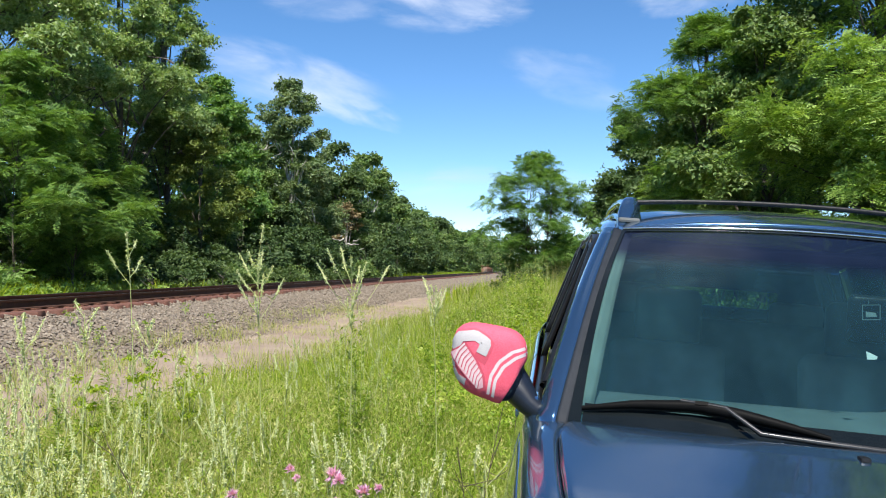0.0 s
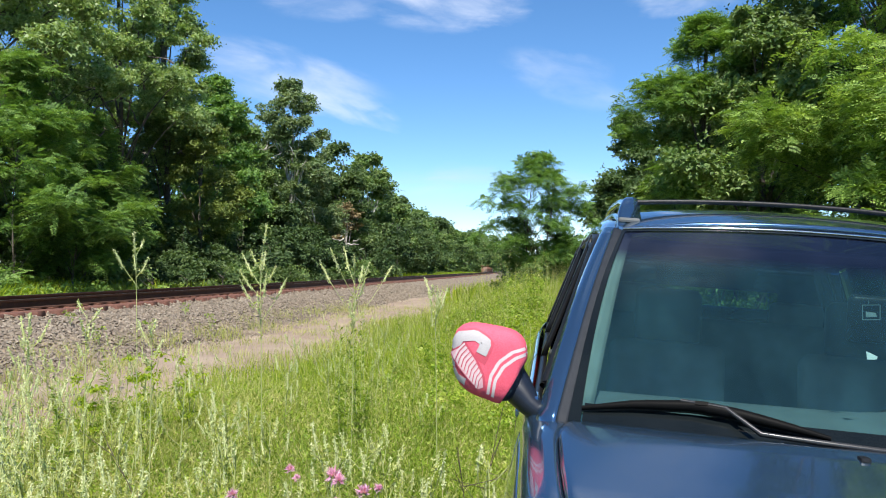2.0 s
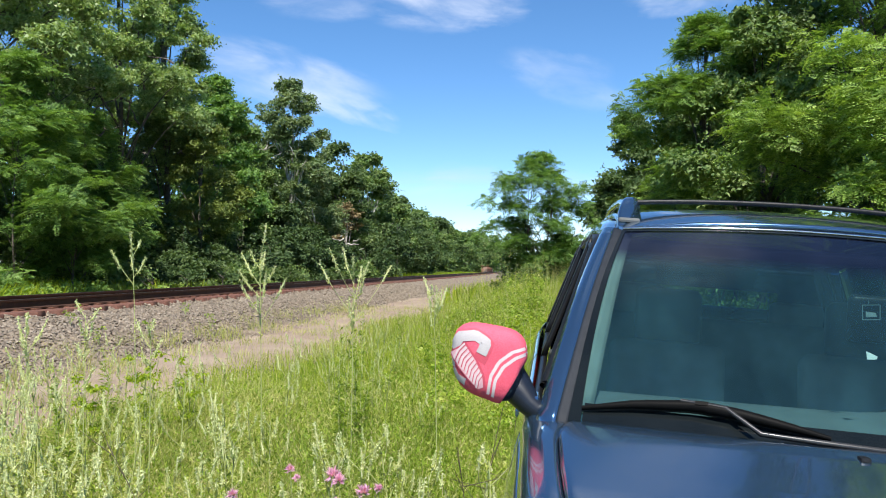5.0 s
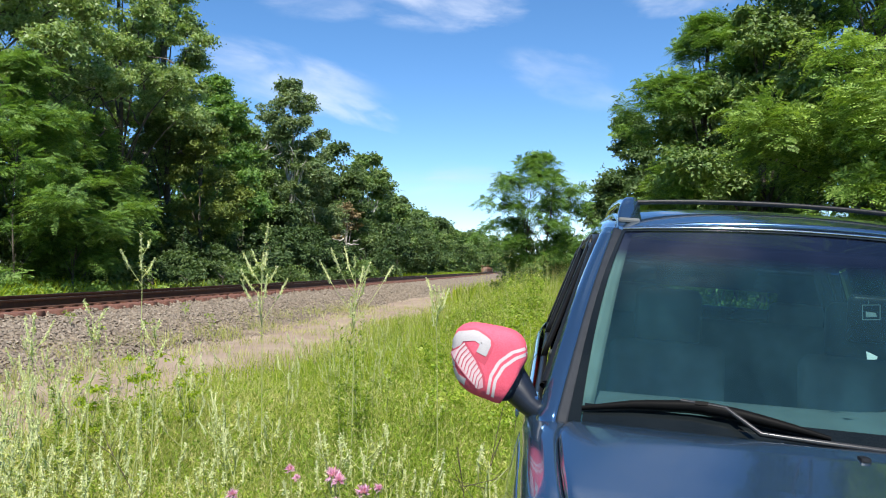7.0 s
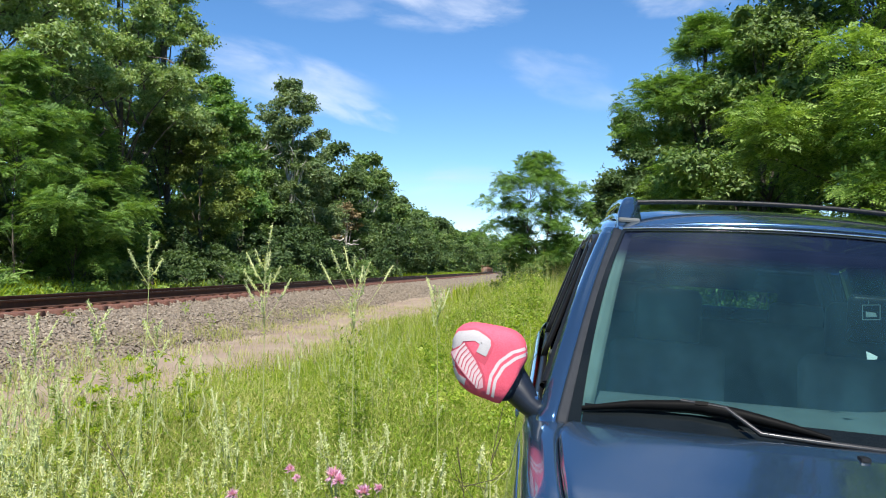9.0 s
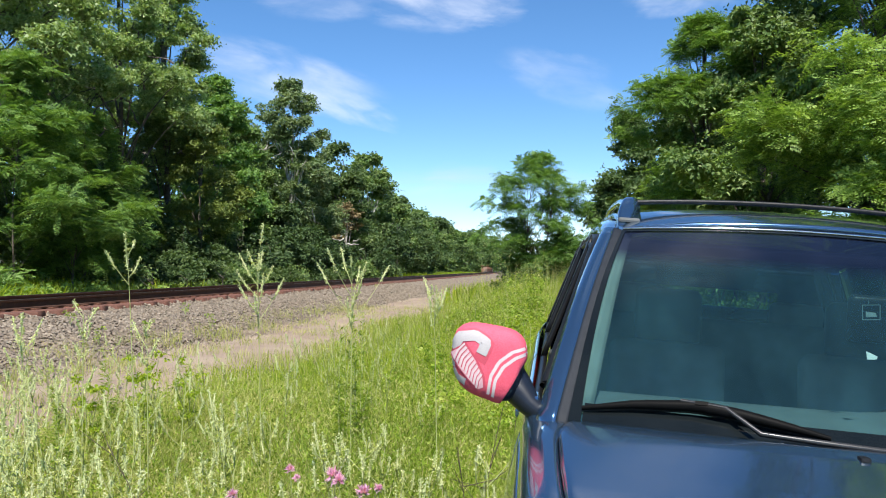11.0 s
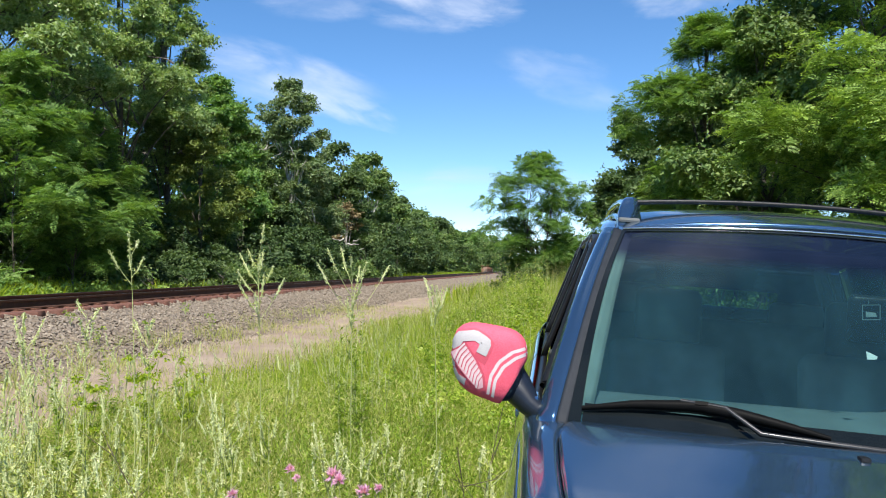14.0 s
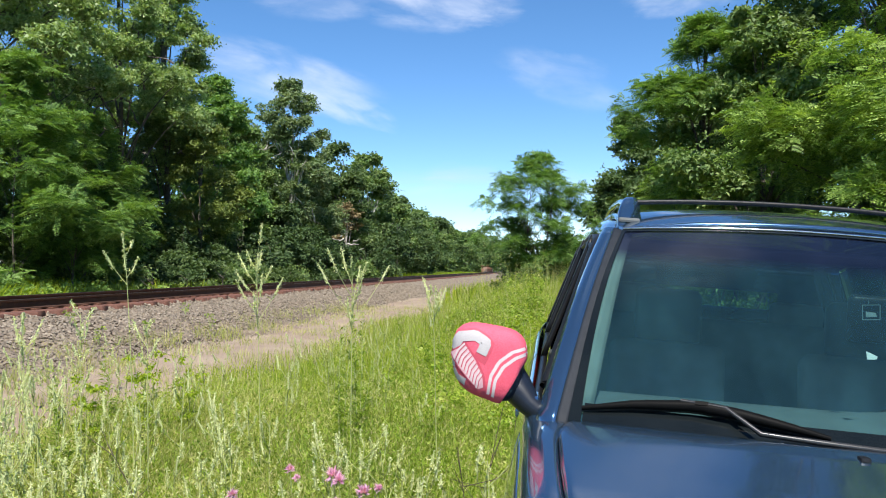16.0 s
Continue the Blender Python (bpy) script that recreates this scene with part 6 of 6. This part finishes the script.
def build_wipers(car, screen):
    def over(u, t, up):
        p = np.array(screen(u, t))
        return p + np.array([0, -0.55, 0.83]) * up
    # the wiper whose blade lies low along the glass, and its mate: blade, then arm, as places on the glass
    near = ([(-0.962, 0.046), (-0.80, 0.070), (-0.615, 0.082), (-0.48, 0.070), (-0.34, 0.052), (-0.221, 0.037)], [(-0.66, 0.084), (-0.524, 0.075), (-0.426, 0.012), (-0.264, 0.008), (-0.081, 0.004), (0.10, 0.0)])
    far = ([(0.06, 0.030), (0.18, 0.055), (0.35, 0.066), (0.55, 0.060), (0.72, 0.045)], [(0.30, 0.068), (0.42, 0.060), (0.52, 0.010), (0.66, 0.004), (0.80, 0.0)])
    for blade, arm in (near, far):
        s = np.linspace(0, 1, len(blade))
        q = np.linspace(0, 1, 22)
        us, tt = np.interp(q, s, [b[0] for b in blade]), np.interp(q, s, [b[1] for b in blade])
        wave = np.sin(q * math.pi)
        line = [over(u, t, 0.014 + 0.010 * k) for u, t, k in zip(us, tt, wave)]
        w = part("wiper", fast_mesh("wiper", *tube(line, 0.006 + 0.010 * wave, 8), True), M_WIPER, car, "black windshield wiper")
        part("rubber_edge", fast_mesh("rubber_edge", *tube([over(u, t, 0.005) for u, t in zip(us, tt)], 0.005, 4), True), M_RUBBER, w)
        part("arm_clip", fast_mesh("arm_clip", *tube([over(us[9] - 0.02, tt[9], 0.034), over(us[9] + 0.02, tt[9], 0.034)], 0.009, 6)), M_WIPER, w)
        path = [over(u, t, k) for (u, t), k in zip(arm, (0.036, 0.036, 0.034, 0.032, 0.030, 0.024))]
        part("wiper_arm", fast_mesh("wiper_arm", *tube(path, np.linspace(0.005, 0.010, len(path)), 6), True), M_ARM, w, "thin grey metal wiper arm")


def build_mirror(car):
    """The passenger door mirror in its red fabric cover."""
    c = np.array([-1.049, 0.17, 1.238])
    R = np.array([0.108, 0.085, 0.102])

    def cover(a, e, grow=0.0):
        """Rounded shell: a runs round the vertical axis, e from bottom to top."""
        def sp(v, n):
            return math.copysign(abs(v) ** n, v)
        n = 0.56
        x = sp(math.cos(e), n) * sp(math.sin(a), n) * (R[0] + grow)
        y = -sp(math.cos(e), n) * sp(math.cos(a), n) * (R[1] + grow)
        z = sp(math.sin(e), n) * (R[2] + grow)
        low = max(0.0, -z / R[2])
        z += low * (0.024 * (-x / R[0]) - 0.006) - 0.010 * (1 - low) * (x / R[0])
        x *= 1 - 0.16 * low
        return c + np.array([x, y, z])
    A = np.linspace
    v, f = grid(lambda e, a: cover(a, e, -0.006), A(-1.57, 1.57, 20), A(-math.pi, math.pi, 33))
    mirror = part("side_mirror", fast_mesh("side_mirror", v, f, True), M_NAVY, car, "door mirror in a red fabric cover")
    # the cover leaves the housing's lower inner corner bare
    v, f = grid(lambda e, a: cover(a, e), A(-1.57, 1.57, 56), A(-math.pi, math.pi, 97))
    m = (v - c) / R
    past = np.maximum(0.0, 1.05 * m[:, 0] - 0.51 * m[:, 2] - 0.97 - 0.02 * np.sin(v[:, 1] * 90))
    v = c + (m - past[:, None] * np.array([0.771, 0, -0.374])) * R
    part("mirror_cover", fast_mesh("mirror_cover", v, f, True), M_SOCK, mirror, "stretched red fabric cover with white print")
    arm = [(-0.985, 0.18, 1.190), (-0.955, 0.16, 1.158), (-0.925, 0.14, 1.128), (-0.890, 0.13, 1.105)]
    part("mirror_arm", fast_mesh("mirror_arm", *tube(arm, [0.050, 0.044, 0.034, 0.028], 12), True), M_NAVY, mirror, "dark navy mirror arm")
    part("mirror_foot", box_bm(0.02, 0.10, 0.05, (-0.905, 0.17, 1.13), 0.008, turn=pose(0, 0, 0, 0, -14, 0)), M_PAINT, mirror)

    def front(x, z, lift):
        """A point of the cover's front face over (x, z), both from -1 to 1."""
        e = math.asin(max(-1, min(1, math.copysign(abs(z) ** (1 / 0.56), z))))
        k = max(0.05, abs(math.cos(e)) ** 0.56)
        q = max(-1, min(1, x / k))
        a = math.asin(math.copysign(abs(q) ** (1 / 0.56), q))
        return cover(a, e, lift)

    def patch(name, path, widths, lift, material):
        """A printed band along a path of (x, z) on the front face."""
        p = np.array(path, float)
        s = np.linspace(0, 1, len(p))
        fine = np.linspace(0, 1, 24)
        q = np.stack([np.interp(fine, s, p[:, 0]), np.interp(fine, s, p[:, 1])], -1)
        w = np.interp(fine, s, np.broadcast_to(widths, (len(p),)))
        t = unit(np.gradient(q, axis=0))
        nrm = np.stack([-t[:, 1], t[:, 0]], -1)
        rows = [q + nrm * (w * k)[:, None] for k in np.linspace(-0.5, 0.5, 5)]
        v = np.array([front(x, z, lift) for row in rows for x, z in row])
        n = 24
        f = np.array([(i * n + j, i * n + j + 1, (i + 1) * n + j + 1, (i + 1) * n + j) for i in range(4) for j in range(n - 1)])
        part(name, fast_mesh(name, v, f, True), material, mirror)
    patch("white_stripe", [(0.99, 0.58), (0.62, 0.42), (0.30, 0.10), (0.12, -0.30), (0.08, -0.78)], 0.085, 0.0008, M_SOCK_WHITE)
    patch("white_stripe", [(0.99, 0.42), (0.72, 0.28), (0.42, -0.01), (0.25, -0.38), (0.22, -0.82)], 0.085, 0.0008, M_SOCK_WHITE)
    patch("emblem_outline", [(-0.90, 0.20), (-0.78, 0.58), (-0.36, 0.72), (-0.02, 0.56), (-0.16, 0.16), (-0.22, 0.02)], 0.35, 0.0006, M_SOCK_DARK)
    patch("emblem_ring", [(-0.92, 0.20), (-0.76, 0.58), (-0.36, 0.69), (-0.06, 0.56), (-0.17, 0.22)], 0.27, 0.0020, M_SOCK_GREY)
    patch("emblem_ring", [(-0.97, 0.06), (-0.95, -0.14), (-0.97, -0.30)], 0.16, 0.0010, M_SOCK_GREY)
    patch("emblem_outline", [(-0.97, -0.30), (-0.86, -0.54), (-0.58, -0.64), (-0.44, -0.62)], 0.30, 0.0006, M_SOCK_DARK)
    patch("emblem_ring", [(-0.97, -0.36), (-0.86, -0.56), (-0.60, -0.64)], 0.22, 0.0010, M_SOCK_GREY)
    patch("emblem_band", [(-0.80, 0.28), (-0.52, -0.08), (-0.26, -0.42), (-0.10, -0.72)], [0.58, 0.62, 0.50, 0.26], 0.0030, M_SOCK_DARK)
    patch("emblem_band", [(-0.78, 0.24), (-0.52, -0.10), (-0.28, -0.42), (-0.14, -0.66)], [0.48, 0.52, 0.40, 0.18], 0.0034, M_SOCK_PINK)
    for k in range(9):
        q = k / 8
        a, b = np.array((-0.60 + 0.48 * q, 0.42 - 0.70 * q)), np.array((-0.86 + 0.60 * q, -0.06 - 0.62 * q))
        mid = (a + b) / 2 + np.array((-0.03, 0.03))
        patch("emblem_bar", [a, mid, b], 0.045, 0.0040, M_SOCK_WHITE)
        patch("emblem_line", [a + np.array((0.035, -0.02)), mid + np.array((0.035, -0.02)), b + np.array((0.035, -0.02))], 0.018, 0.0040, M_SOCK_DARK)


CAR = build_car()


def motions():
    # the gusts: seconds and how far the tallest weed's tip leans to the right, in centimetres
    gusts = [(0.0, 0.0), (0.8, -1.0), (1.6, 2.5), (2.4, 6.5), (2.8, 2.0), (3.6, 6.0), (4.2, 5.0), (5.2, 3.0), (6.4, 6.5), (7.2, 12.0), (7.6, 16.0), (8.0, 18.5), (8.4, 16.5), (9.2, 13.0), (10.2, 4.0), (11.3, -1.5), (12.1, -1.0),
             (12.9, 3.0), (13.3, 4.0), (13.7, 2.0), (14.1, 1.0), (14.5, -2.0), (15.2, -5.0), (15.7, -3.5), (16.0, -2.5)]
    for k, (w, x, y, turn, gain) in enumerate(TALL):
        z = float(ground_height(x, y)) - 0.03
        rows = []
        for t, cm in gusts:
            tip = cm * gain + 0.8 * math.sin(t * 2.3 + k * 1.7)
            lean = math.degrees(math.atan2(tip * 0.01, 1.75))
            rows.append((t, Matrix.Translation((x, y, z)) @ pose(0, 0, 0, 0.35 * math.sin(t * 1.9 + k), lean, 0) @ pose(0, 0, 0, 0, 0, turn)))
        walk(w, rows)
    for k, ob in enumerate(LESSER):
        m = ob.matrix_basis.copy()
        at = Matrix.Translation(m.translation)
        walk(ob, [(t, at @ pose(0, 0, 0, 0.6 * math.sin(t * 2.1 + k), 0.08 * cm + 0.9 * math.sin(t * 2.9 + k * 1.3), 0) @ at.inverted() @ m) for t, cm in gusts])
    # boughs stir about the place where they leave the trunk
    for k, (ob, p) in enumerate(BOUGHS):
        at = Matrix.Translation(p)
        walk(ob, [(t, at @ pose(0, 0, 0, 0.5 * math.sin(t * 1.3 + k * 2.1), 0.5 * math.sin(t * 1.7 + k) + 0.06 * cm, 0.8 * math.sin(t * 1.1 + k * 1.4)) @ at.inverted()) for t, cm in gusts])
    for k, ob in enumerate(SWAYING):
        p = ob.location.copy()
        walk(ob, [(t, pose(p.x, p.y, p.z, 0.08 * math.sin(t * 1.1 + k), 0.22 * math.sin(t * 0.9 + k * 2) + 0.1 * math.sin(t * 2.3 + k), 0)) for t in np.arange(0, 16.01, 1.0)])
    at = LONE.location.copy()
    walk(LONE, [(t, pose(at.x, at.y, at.z, 0, a, 0)) for t, a in ((0.0, 0.0), (2.0, 0.05), (3.0, 0.5), (3.8, 0.9), (5.0, 0.4), (6.5, 0.0), (9.0, -0.05), (12.0, 0.05), (14.0, -0.05), (16.0, 0.0))])
    for ob, turn, drift in CLOUDS:
        rows = []
        for t in (0.0, 8.0, 16.0):
            rows.append((t, Matrix.Translation(EYE) @ pose(0, 0, 0, 0, 0, drift * t / 16.0) @ Matrix.Translation(Vector(EYE) * -1) @ turn))
        walk(ob, rows)


SWAYING = [ob for ob in bpy.data.objects if ob.parent is None and ob.type == "EMPTY" and ob.location.y < 30 and ob.location.x > 4 and ob.name.startswith(("locust_tree", "walnut_tree"))]
motions()
